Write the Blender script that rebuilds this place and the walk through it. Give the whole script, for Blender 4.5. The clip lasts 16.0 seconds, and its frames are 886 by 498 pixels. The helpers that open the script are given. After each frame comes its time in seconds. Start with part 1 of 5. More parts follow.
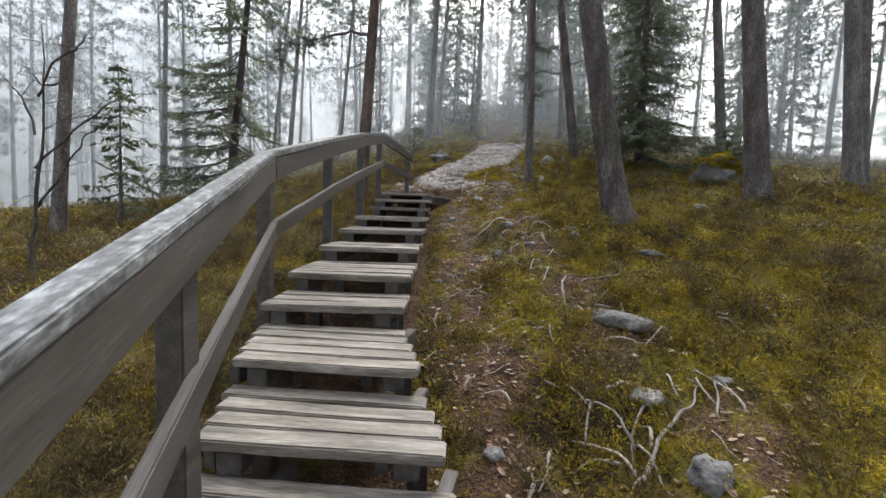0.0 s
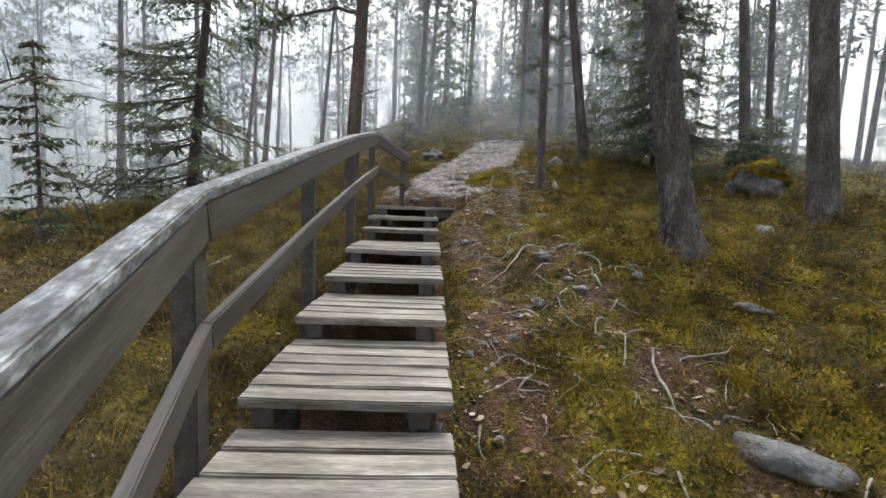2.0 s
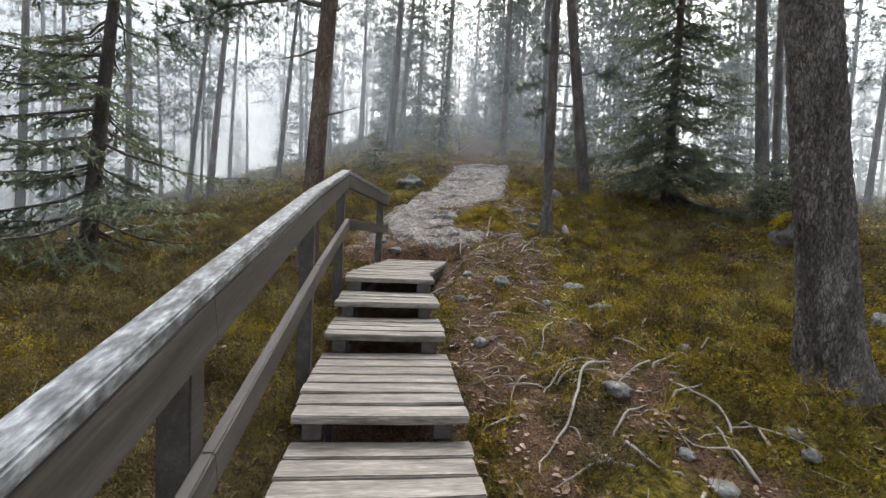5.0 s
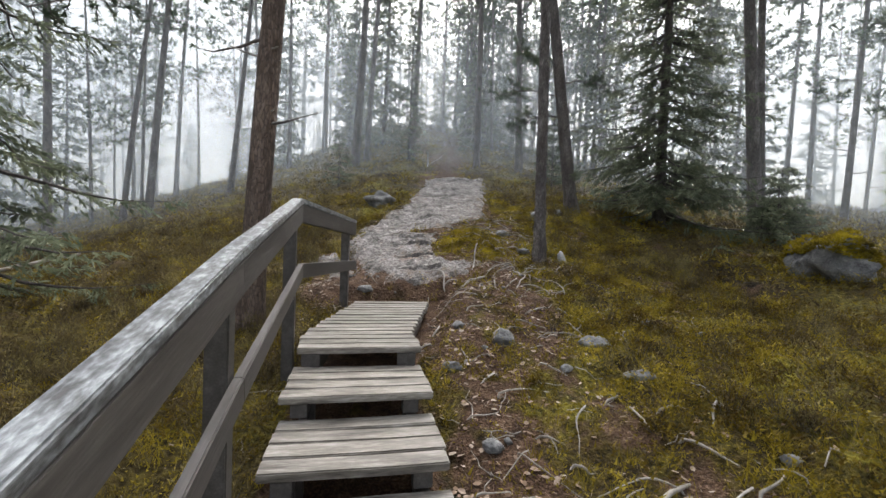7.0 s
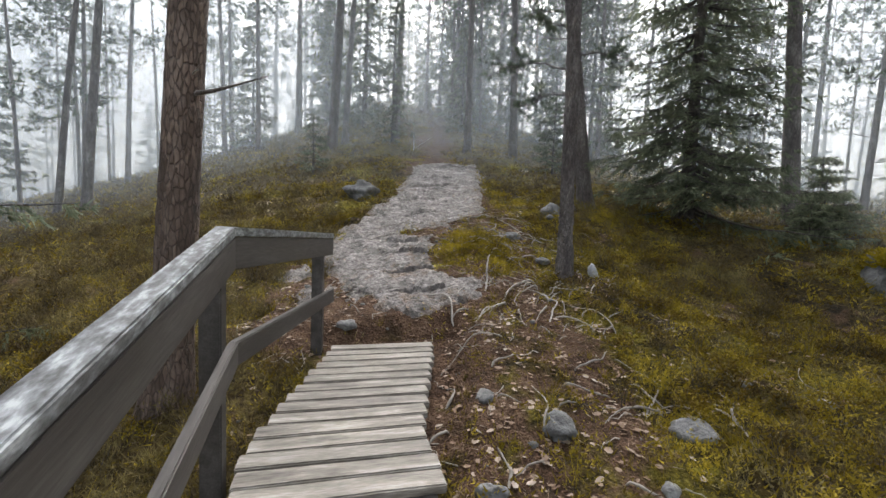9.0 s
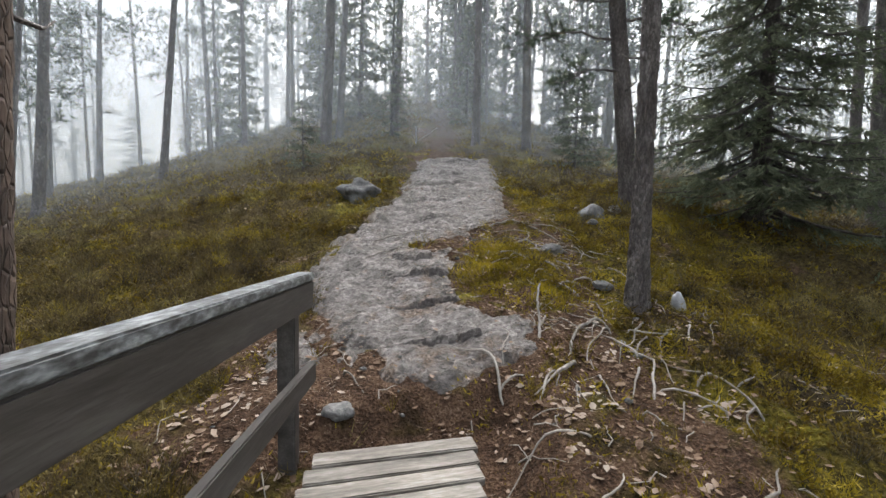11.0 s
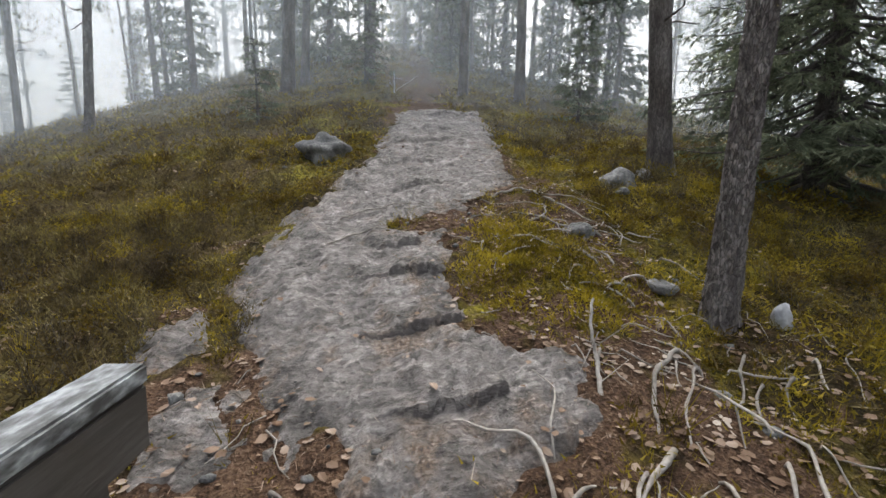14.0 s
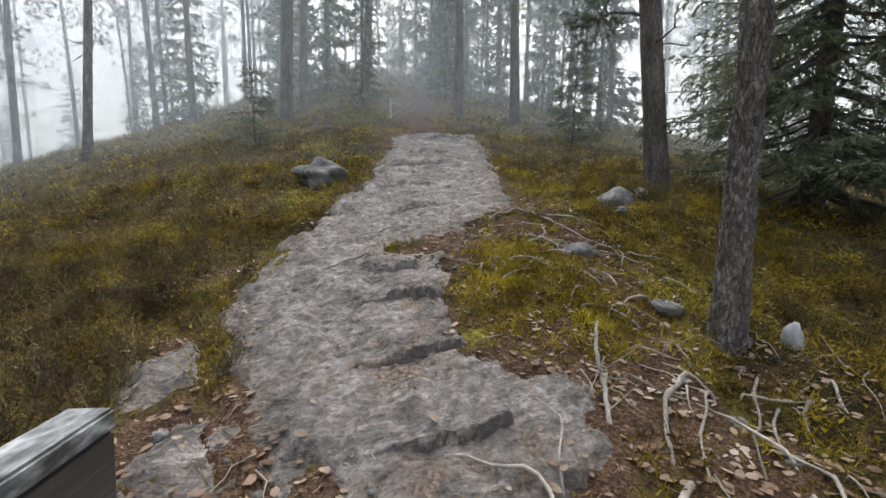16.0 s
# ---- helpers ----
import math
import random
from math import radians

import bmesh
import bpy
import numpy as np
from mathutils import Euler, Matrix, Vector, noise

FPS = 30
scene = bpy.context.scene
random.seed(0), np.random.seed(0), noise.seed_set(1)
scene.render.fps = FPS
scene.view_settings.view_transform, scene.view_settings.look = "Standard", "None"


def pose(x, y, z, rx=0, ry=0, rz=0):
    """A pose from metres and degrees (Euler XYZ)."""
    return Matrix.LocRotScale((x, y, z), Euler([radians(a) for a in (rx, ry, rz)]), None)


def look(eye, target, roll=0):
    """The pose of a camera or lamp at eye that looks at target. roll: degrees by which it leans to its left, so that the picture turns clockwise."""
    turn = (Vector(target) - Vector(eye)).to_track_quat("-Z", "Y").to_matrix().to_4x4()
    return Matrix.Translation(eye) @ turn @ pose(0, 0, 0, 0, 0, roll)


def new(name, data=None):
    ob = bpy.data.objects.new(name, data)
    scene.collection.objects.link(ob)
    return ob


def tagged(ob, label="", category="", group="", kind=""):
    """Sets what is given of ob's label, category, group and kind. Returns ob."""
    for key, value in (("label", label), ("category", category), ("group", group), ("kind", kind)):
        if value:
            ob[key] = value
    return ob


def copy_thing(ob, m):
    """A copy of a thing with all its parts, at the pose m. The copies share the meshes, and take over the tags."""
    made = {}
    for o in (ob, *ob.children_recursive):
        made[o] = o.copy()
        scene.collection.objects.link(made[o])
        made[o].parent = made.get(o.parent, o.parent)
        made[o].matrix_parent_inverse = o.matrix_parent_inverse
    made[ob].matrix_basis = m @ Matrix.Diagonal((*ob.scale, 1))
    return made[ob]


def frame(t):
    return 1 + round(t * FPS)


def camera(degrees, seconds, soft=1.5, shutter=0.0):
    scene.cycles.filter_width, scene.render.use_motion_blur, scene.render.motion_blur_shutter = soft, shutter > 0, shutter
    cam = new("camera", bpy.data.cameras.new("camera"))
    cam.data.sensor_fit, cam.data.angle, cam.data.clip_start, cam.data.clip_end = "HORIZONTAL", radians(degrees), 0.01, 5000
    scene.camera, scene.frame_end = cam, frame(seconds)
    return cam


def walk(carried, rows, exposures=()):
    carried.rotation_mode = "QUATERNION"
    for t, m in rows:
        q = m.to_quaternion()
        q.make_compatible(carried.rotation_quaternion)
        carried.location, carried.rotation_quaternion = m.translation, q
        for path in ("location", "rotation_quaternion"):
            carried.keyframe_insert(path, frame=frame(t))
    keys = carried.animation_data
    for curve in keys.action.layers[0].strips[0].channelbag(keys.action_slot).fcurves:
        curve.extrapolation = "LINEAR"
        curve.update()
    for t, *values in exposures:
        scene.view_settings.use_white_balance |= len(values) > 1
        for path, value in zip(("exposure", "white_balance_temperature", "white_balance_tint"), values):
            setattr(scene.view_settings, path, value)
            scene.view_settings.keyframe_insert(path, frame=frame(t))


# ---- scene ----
cam = camera(92.8, 16.0)
PATH = [
    (0, (0.699, -7.728, -0.344), (0.698, -5.735, -0.514), 1.9),
    (0.5, (0.591, -7.42, -0.237), (0.662, -5.426, -0.379), 2.4),
    (1, (0.517, -7.025, -0.156), (0.593, -5.031, -0.292), 2.5),
    (1.5, (0.424, -6.689, -0.132), (0.491, -4.694, -0.263), 2.4),
    (2, (0.307, -6.318, 0.023), (0.391, -4.33, -0.177), 2.3),
    (2.5, (0.279, -5.969, 0.061), (0.351, -3.98, -0.13), 2.0),
    (3, (0.241, -5.639, 0.188), (0.283, -3.646, 0.027), 2.0),
    (3.5, (0.156, -5.33, 0.318), (0.249, -3.339, 0.146), 2.7),
    (4, (0.121, -4.953, 0.341), (0.306, -2.968, 0.182), 3.0),
    (4.5, (0.065, -4.662, 0.51), (0.276, -2.677, 0.378), 3.0),
    (5, (-0.001, -4.366, 0.621), (0.244, -2.386, 0.49), 3.0),
    (5.2, (-0.044, -4.288, 0.697), (0.254, -2.315, 0.567), 3.3),
    (7.3, (-0.04, -2.937, 0.894), (0.389, -0.985, 0.818), 2.3),
    (7.5, (-0.01, -2.768, 0.903), (0.448, -0.824, 0.815), 2.6),
    (8, (0.001, -2.477, 1.033), (0.435, -0.527, 0.942), 2.3),
    (8.5, (-0.015, -2.052, 1.056), (0.427, -0.105, 0.928), 2.2),
    (8.7, (-0.041, -1.922, 1.139), (0.437, 0.014, 0.997), 2.7),
    (10.8, (0.03, -0.348, 1.325), (0.537, 1.576, 1.125), 1.4),
    (11, (0.045, -0.213, 1.35), (0.545, 1.715, 1.167), 1.6),
    (11.5, (0.085, 0.008, 1.442), (0.528, 1.95, 1.26), 0.9),
    (12, (0.128, 0.279, 1.468), (0.623, 2.207, 1.265), 1.1),
    (12.5, (0.214, 0.574, 1.426), (0.786, 2.481, 1.244), 1.4),
    (13, (0.284, 0.84, 1.388), (0.838, 2.747, 1.151), 1.4),
    (13.5, (0.293, 0.98, 1.402), (0.803, 2.883, 1.057), 1.4),
    (14, (0.284, 1.156, 1.422), (0.876, 3.03, 1.05), 1.8),
    (14.5, (0.293, 1.233, 1.419), (0.916, 3.098, 1.057), 1.6),
    (15, (0.307, 1.256, 1.403), (0.918, 3.131, 1.069), 1.3),
    (15.5, (0.308, 1.235, 1.409), (0.907, 3.118, 1.104), 1.0),
    (16, (0.308, 1.219, 1.417), (0.909, 3.108, 1.149), 0.8),
]
walk(cam, [(t, look(e, g, r)) for t, e, g, r in PATH], ((0, 1.58), (16, 1.6)))

# ---- world, sun, exposure ----
world = bpy.data.worlds.new("overcast_sky")
scene.world = world
world.use_nodes = True
wn, wl = world.node_tree.nodes, world.node_tree.links
sky = wn.new("ShaderNodeTexSky")
sky.sky_type = "NISHITA"
sky.sun_disc = False
sky.sun_elevation, sky.sun_rotation = radians(48), radians(20)
sky.dust_density, sky.air_density, sky.ozone_density = 6.0, 1.0, 1.0
pale = wn.new("ShaderNodeHueSaturation")
pale.inputs["Saturation"].default_value = 0.36
wl.new(sky.outputs[0], pale.inputs["Color"])
wl.new(pale.outputs[0], wn["Background"].inputs["Color"])
wn["Background"].inputs["Strength"].default_value = 0.15
sun = new("sun", bpy.data.lights.new("sun", "SUN"))
sun.data.energy, sun.data.angle, sun.data.color = 0.75, radians(35), (1.0, 0.97, 0.93)
sun.matrix_world = look((0, 0, 30), (-6, -17, -3))


# ---- materials ----
def nodes_of(name):
    m = bpy.data.materials.new(name)
    m.use_nodes = True
    return m, m.node_tree.nodes, m.node_tree.links, m.node_tree.nodes["Principled BSDF"]


def ramp_of(n, stops):
    r = n.new("ShaderNodeValToRGB")
    while len(r.color_ramp.elements) < len(stops):
        r.color_ramp.elements.new(0.5)
    for e, (p, c) in zip(r.color_ramp.elements, stops):
        e.position, e.color = p, (*c, 1)
    return r


def surface(name, stops, scale=6.0, stretch=(1, 1, 1), rough=(0.6, 0.9), bump=0.3, fine=40.0, depth=0.01, space="world", vary=0.0, cells=0.0):
    """A two-scale noise surface: large patches and fine grain, with bump. cells adds cracked plates of that frequency."""
    m, n, l, p = nodes_of(name)
    if space == "world":
        src = n.new("ShaderNodeNewGeometry").outputs["Position"]
    else:
        src = n.new("ShaderNodeTexCoord").outputs["Object"]
    info = n.new("ShaderNodeObjectInfo")
    shift = n.new("ShaderNodeVectorMath")
    shift.operation = "MULTIPLY_ADD"
    if space != "world":
        comb = n.new("ShaderNodeCombineXYZ")
        for k in range(3):
            l.new(info.outputs["Random"], comb.inputs[k])
        l.new(comb.outputs[0], shift.inputs[0])
        shift.inputs[1].default_value = (37, 21, 13)
    else:
        shift.inputs[0].default_value = (0, 0, 0)
    l.new(src, shift.inputs[2])
    mp = n.new("ShaderNodeMapping")
    mp.inputs["Scale"].default_value = stretch
    l.new(shift.outputs[0], mp.inputs["Vector"])
    big, small = n.new("ShaderNodeTexNoise"), n.new("ShaderNodeTexNoise")
    for t, s in ((big, scale), (small, fine)):
        t.inputs["Scale"].default_value, t.inputs["Detail"].default_value = s, 5
        l.new(mp.outputs[0], t.inputs["Vector"])
    blend = n.new("ShaderNodeMath")
    blend.operation = "MULTIPLY_ADD"
    blend.inputs[1].default_value = 0.55
    l.new(small.outputs["Fac"], blend.inputs[0])
    half = n.new("ShaderNodeMath")
    half.operation = "MULTIPLY_ADD"
    half.inputs[1].default_value, half.inputs[2].default_value = 0.9, -0.22
    l.new(big.outputs["Fac"], half.inputs[0])
    l.new(half.outputs[0], blend.inputs[2])
    r = ramp_of(n, stops)
    l.new(blend.outputs[0], r.inputs["Fac"])
    colour, height = r.outputs["Color"], small.outputs["Fac"]
    if cells:
        v = n.new("ShaderNodeTexVoronoi")
        v.feature = "DISTANCE_TO_EDGE"
        v.inputs["Scale"].default_value = cells
        warp = n.new("ShaderNodeVectorMath")
        warp.operation = "MULTIPLY_ADD"
        warp.inputs[1].default_value = (0.03, 0.03, 0.03)
        l.new(big.outputs["Color"], warp.inputs[0])
        l.new(mp.outputs[0], warp.inputs[2])
        l.new(warp.outputs[0], v.inputs["Vector"])
        edge = n.new("ShaderNodeMapRange")
        edge.inputs["From Max"].default_value = 0.12
        l.new(v.outputs["Distance"], edge.inputs["Value"])
        mul = n.new("ShaderNodeMix")
        mul.data_type, mul.blend_type = "RGBA", "MULTIPLY"
        mul.inputs["Factor"].default_value = 0.45
        l.new(colour, mul.inputs["A"])
        l.new(edge.outputs[0], mul.inputs["B"])
        v2 = n.new("ShaderNodeTexVoronoi")
        v2.inputs["Scale"].default_value = cells
        l.new(warp.outputs[0], v2.inputs["Vector"])
        tone = n.new("ShaderNodeSeparateColor")
        l.new(v2.outputs["Color"], tone.inputs[0])
        mr2 = n.new("ShaderNodeMapRange")
        mr2.inputs["To Min"].default_value, mr2.inputs["To Max"].default_value = 0.7, 1.3
        l.new(tone.outputs[0], mr2.inputs["Value"])
        plate = n.new("ShaderNodeHueSaturation")
        l.new(mr2.outputs[0], plate.inputs["Value"])
        l.new(mul.outputs["Result"], plate.inputs["Color"])
        colour = plate.outputs["Color"]
        add = n.new("ShaderNodeMath")
        add.operation = "ADD"
        l.new(edge.outputs[0], add.inputs[0])
        l.new(small.outputs["Fac"], add.inputs[1])
        height = add.outputs[0]
    if vary:
        hs = n.new("ShaderNodeHueSaturation")
        mr = n.new("ShaderNodeMapRange")
        mr.inputs["To Min"].default_value, mr.inputs["To Max"].default_value = 1 - vary, 1 + vary
        l.new(info.outputs["Random"], mr.inputs["Value"])
        l.new(mr.outputs[0], hs.inputs["Value"])
        l.new(colour, hs.inputs["Color"])
        colour = hs.outputs["Color"]
    l.new(colour, p.inputs["Base Color"])
    rr = n.new("ShaderNodeMapRange")
    rr.inputs["To Min"].default_value, rr.inputs["To Max"].default_value = rough
    l.new(big.outputs["Fac"], rr.inputs["Value"])
    l.new(rr.outputs[0], p.inputs["Roughness"])
    b = n.new("ShaderNodeBump")
    b.inputs["Strength"].default_value, b.inputs["Distance"].default_value = bump, depth
    l.new(height, b.inputs["Height"])
    l.new(b.outputs[0], p.inputs["Normal"])
    return m


def leafy(name, stops, rough=0.6, translucent=0.25):
    """Foliage whose tone changes from spray to spray."""
    m, n, l, p = nodes_of(name)
    g = n.new("ShaderNodeNewGeometry")
    nz = n.new("ShaderNodeTexNoise")
    nz.inputs["Scale"].default_value, nz.inputs["Detail"].default_value, nz.inputs["Roughness"].default_value = 2.6, 6, 0.6
    l.new(g.outputs["Position"], nz.inputs["Vector"])
    mix = n.new("ShaderNodeMath")
    mix.operation = "MULTIPLY_ADD"
    mix.inputs[1].default_value = 0.32
    l.new(g.outputs["Random Per Island"], mix.inputs[0])
    sc = n.new("ShaderNodeMath")
    sc.operation = "MULTIPLY_ADD"
    sc.inputs[1].default_value, sc.inputs[2].default_value = 2.9, -1.1
    l.new(nz.outputs["Fac"], sc.inputs[0])
    l.new(sc.outputs[0], mix.inputs[2])
    r = ramp_of(n, stops)
    l.new(mix.outputs[0], r.inputs["Fac"])
    l.new(r.outputs["Color"], p.inputs["Base Color"])
    p.inputs["Roughness"].default_value, p.inputs["Specular IOR Level"].default_value = rough, 0.15
    tr = n.new("ShaderNodeBsdfTranslucent")
    l.new(r.outputs["Color"], tr.inputs["Color"])
    ms = n.new("ShaderNodeMixShader")
    ms.inputs["Fac"].default_value = translucent
    l.new(p.outputs[0], ms.inputs[1])
    l.new(tr.outputs[0], ms.inputs[2])
    l.new(ms.outputs[0], n["Material Output"].inputs["Surface"])
    return m


WOOD = surface("weathered_wood", [(0.24, (0.03, 0.027, 0.023)), (0.36, (0.105, 0.092, 0.077)), (0.52, (0.185, 0.166, 0.142)), (0.72, (0.34, 0.32, 0.29))], 2.5, (1.2, 9, 9), (0.38, 0.7), 0.35, 14, 0.004, "object", 0.16)
# Shade on the rail's upright faces is put into this darker wood colour.
RAILWOOD = surface("shaded_grey_rail_wood", [(0.2, (0.025, 0.022, 0.019)), (0.5, (0.056, 0.050, 0.045)), (0.8, (0.108, 0.10, 0.092))], 2.0, (9, 0.9, 9), (0.4, 0.75), 0.35, 12, 0.004, "object", 0.1)
# Damp top board; the sky's pale blue sheen is put into its colour.
CAPWOOD = surface("damp_sky_sheen_cap_wood", [(0.36, (0.05, 0.05, 0.05)), (0.48, (0.12, 0.127, 0.13)), (0.58, (0.21, 0.225, 0.235)), (0.7, (0.38, 0.405, 0.415))], 9.0, (4, 1.5, 4), (0.28, 0.55), 0.4, 22, 0.005, "object", 0.1)
BARK = surface("pine_bark", [(0.2, (0.055, 0.044, 0.04)), (0.5, (0.145, 0.126, 0.117)), (0.8, (0.31, 0.285, 0.27))], 7.0, (1, 1, 0.32), (0.75, 0.95), 0.9, 55, 0.012, "object", 0.12, 58.0)
WARMBARK = surface("reddish_pine_bark", [(0.2, (0.05, 0.036, 0.03)), (0.5, (0.15, 0.105, 0.08)), (0.8, (0.27, 0.21, 0.175))], 6.0, (1, 1, 0.3), (0.75, 0.95), 0.9, 55, 0.012, "object", 0.1, 40.0)
SPRUCEBARK = surface("spruce_bark", [(0.2, (0.03, 0.026, 0.024)), (0.5, (0.075, 0.065, 0.058)), (0.8, (0.15, 0.14, 0.13))], 5.0, (1, 1, 0.6), (0.8, 0.95), 0.7, 40, 0.01, "object", 0.15, 24.0)
DEADWOOD = surface("grey_dead_wood", [(0.2, (0.10, 0.09, 0.078)), (0.5, (0.26, 0.235, 0.205)), (0.8, (0.44, 0.41, 0.37))], 6.0, (1, 1, 1), (0.6, 0.85), 0.4, 45, 0.006, "object", 0.25)
STONE = surface("grey_stone", [(0.25, (0.05, 0.05, 0.05)), (0.42, (0.115, 0.115, 0.115)), (0.58, (0.17, 0.17, 0.167)), (0.75, (0.31, 0.31, 0.295))], 9.0, (1, 1, 1), (0.65, 0.9), 0.9, 38, 0.02, "object", 0.25)
WHITESTONE = surface("white_quartz", [(0.25, (0.28, 0.29, 0.30)), (0.6, (0.50, 0.51, 0.53)), (0.8, (0.66, 0.66, 0.66))], 7.0, (1, 1, 1), (0.5, 0.8), 0.4, 40, 0.01, "object")
# Needles lifted paler than their own green: thin mist put into the colour.
SPRUCELEAF = leafy("hazed_spruce_needles", [(0.0, (0.07, 0.085, 0.052)), (0.45, (0.15, 0.175, 0.112)), (0.9, (0.28, 0.31, 0.205))], 0.6, 0.5)
PINELEAF = leafy("pine_needles", [(0.0, (0.04, 0.058, 0.036)), (0.5, (0.085, 0.115, 0.07)), (0.9, (0.16, 0.19, 0.12))])
HEATH = leafy("heather_and_bilberry", [(0.0, (0.05, 0.032, 0.01)), (0.3, (0.12, 0.08, 0.012)), (0.55, (0.20, 0.15, 0.016)), (0.8, (0.29, 0.225, 0.022)), (1.0, (0.42, 0.32, 0.04))])
HEATHER = leafy("heather_sprigs", [(0.0, (0.035, 0.024, 0.013)), (0.35, (0.092, 0.07, 0.032)), (0.65, (0.16, 0.128, 0.05)), (1.0, (0.29, 0.24, 0.105))])
MOSS = leafy("moss_cushions", [(0.0, (0.06, 0.048, 0.009)), (0.3, (0.16, 0.12, 0.011)), (0.55, (0.27, 0.21, 0.016)), (1.0, (0.46, 0.36, 0.03))])
LITTERLEAF = leafy("fallen_birch_leaves", [(0.0, (0.10, 0.06, 0.036)), (0.4, (0.23, 0.155, 0.105)), (0.75, (0.34, 0.27, 0.215)), (1.0, (0.45, 0.385, 0.325))], 0.5, 0.1)


def ground_material():
    """Moss and heath soil, turning to needle litter where the attribute 'trail' is high."""
    m, n, l, p = nodes_of("forest_floor")
    g = n.new("ShaderNodeNewGeometry").outputs["Position"]

    def nz(s, d=6):
        t = n.new("ShaderNodeTexNoise")
        t.inputs["Scale"].default_value, t.inputs["Detail"].default_value = s, d
        l.new(g, t.inputs["Vector"])
        return t.outputs["Fac"]
    a, b, c, e = nz(0.9), nz(7), nz(60), nz(22, 9)
    add = n.new("ShaderNodeMath")
    add.operation = "MULTIPLY_ADD"
    add.inputs[1].default_value = 0.45
    l.new(b, add.inputs[0])
    s0 = n.new("ShaderNodeMath")
    s0.operation = "MULTIPLY_ADD"
    s0.inputs[1].default_value, s0.inputs[2].default_value = 1.2, -0.32
    l.new(a, s0.inputs[0])
    l.new(s0.outputs[0], add.inputs[2])
    moss = ramp_of(n, [(0.2, (0.018, 0.012, 0.006)), (0.42, (0.048, 0.034, 0.009)), (0.6, (0.10, 0.083, 0.011)), (0.8, (0.20, 0.175, 0.018))])
    l.new(add.outputs[0], moss.inputs["Fac"])
    fleck = n.new("ShaderNodeMapRange")
    for k, v in (("From Min", 0.36), ("From Max", 0.66), ("To Min", 0.35), ("To Max", 1.75)):
        fleck.inputs[k].default_value = v
    l.new(e, fleck.inputs["Value"])
    tuft = n.new("ShaderNodeHueSaturation")
    l.new(fleck.outputs[0], tuft.inputs["Value"])
    l.new(moss.outputs["Color"], tuft.inputs["Color"])
    mixc = n.new("ShaderNodeMath")
    mixc.operation = "MULTIPLY_ADD"
    mixc.inputs[1].default_value = 0.6
    l.new(c, mixc.inputs[0])
    h2 = n.new("ShaderNodeMath")
    h2.operation = "MULTIPLY"
    h2.inputs[1].default_value = 0.45
    l.new(b, h2.inputs[0])
    l.new(h2.outputs[0], mixc.inputs[2])
    dirt = ramp_of(n, [(0.3, (0.018, 0.012, 0.008)), (0.48, (0.058, 0.033, 0.02)), (0.6, (0.118, 0.071, 0.043)), (0.75, (0.23, 0.165, 0.118))])
    l.new(mixc.outputs[0], dirt.inputs["Fac"])
    at = n.new("ShaderNodeAttribute")
    at.attribute_name = "trail"
    sh = n.new("ShaderNodeMath")
    sh.operation = "MULTIPLY_ADD"
    sh.inputs[1].default_value = 0.9
    l.new(b, sh.inputs[0])
    l.new(at.outputs["Fac"], sh.inputs[2])
    edge = n.new("ShaderNodeMapRange")
    edge.inputs["From Min"].default_value, edge.inputs["From Max"].default_value = 0.75, 1.1
    l.new(sh.outputs[0], edge.inputs["Value"])
    mx = n.new("ShaderNodeMix")
    mx.data_type = "RGBA"
    l.new(edge.outputs[0], mx.inputs["Factor"])
    sa = n.new("ShaderNodeAttribute")
    sa.attribute_name = "shrub"
    sm = n.new("ShaderNodeMix")
    sm.data_type = "RGBA"
    soil = ramp_of(n, [(0.3, (0.028, 0.019, 0.01)), (0.5, (0.075, 0.053, 0.02)), (0.7, (0.145, 0.115, 0.035))])
    l.new(e, soil.inputs["Fac"])
    l.new(sa.outputs["Fac"], sm.inputs["Factor"])
    l.new(tuft.outputs["Color"], sm.inputs["A"])
    l.new(soil.outputs["Color"], sm.inputs["B"])
    l.new(sm.outputs["Result"], mx.inputs["A"])
    l.new(dirt.outputs["Color"], mx.inputs["B"])
    l.new(mx.outputs["Result"], p.inputs["Base Color"])
    p.inputs["Roughness"].default_value, p.inputs["Specular IOR Level"].default_value = 0.9, 0.2
    bp = n.new("ShaderNodeBump")
    bp.inputs["Strength"].default_value, bp.inputs["Distance"].default_value = 1.0, 0.05
    hsum = n.new("ShaderNodeMath")
    l.new(mixc.outputs[0], hsum.inputs[0])
    l.new(e, hsum.inputs[1])
    l.new(hsum.outputs[0], bp.inputs["Height"])
    l.new(bp.outputs[0], p.inputs["Normal"])
    return m


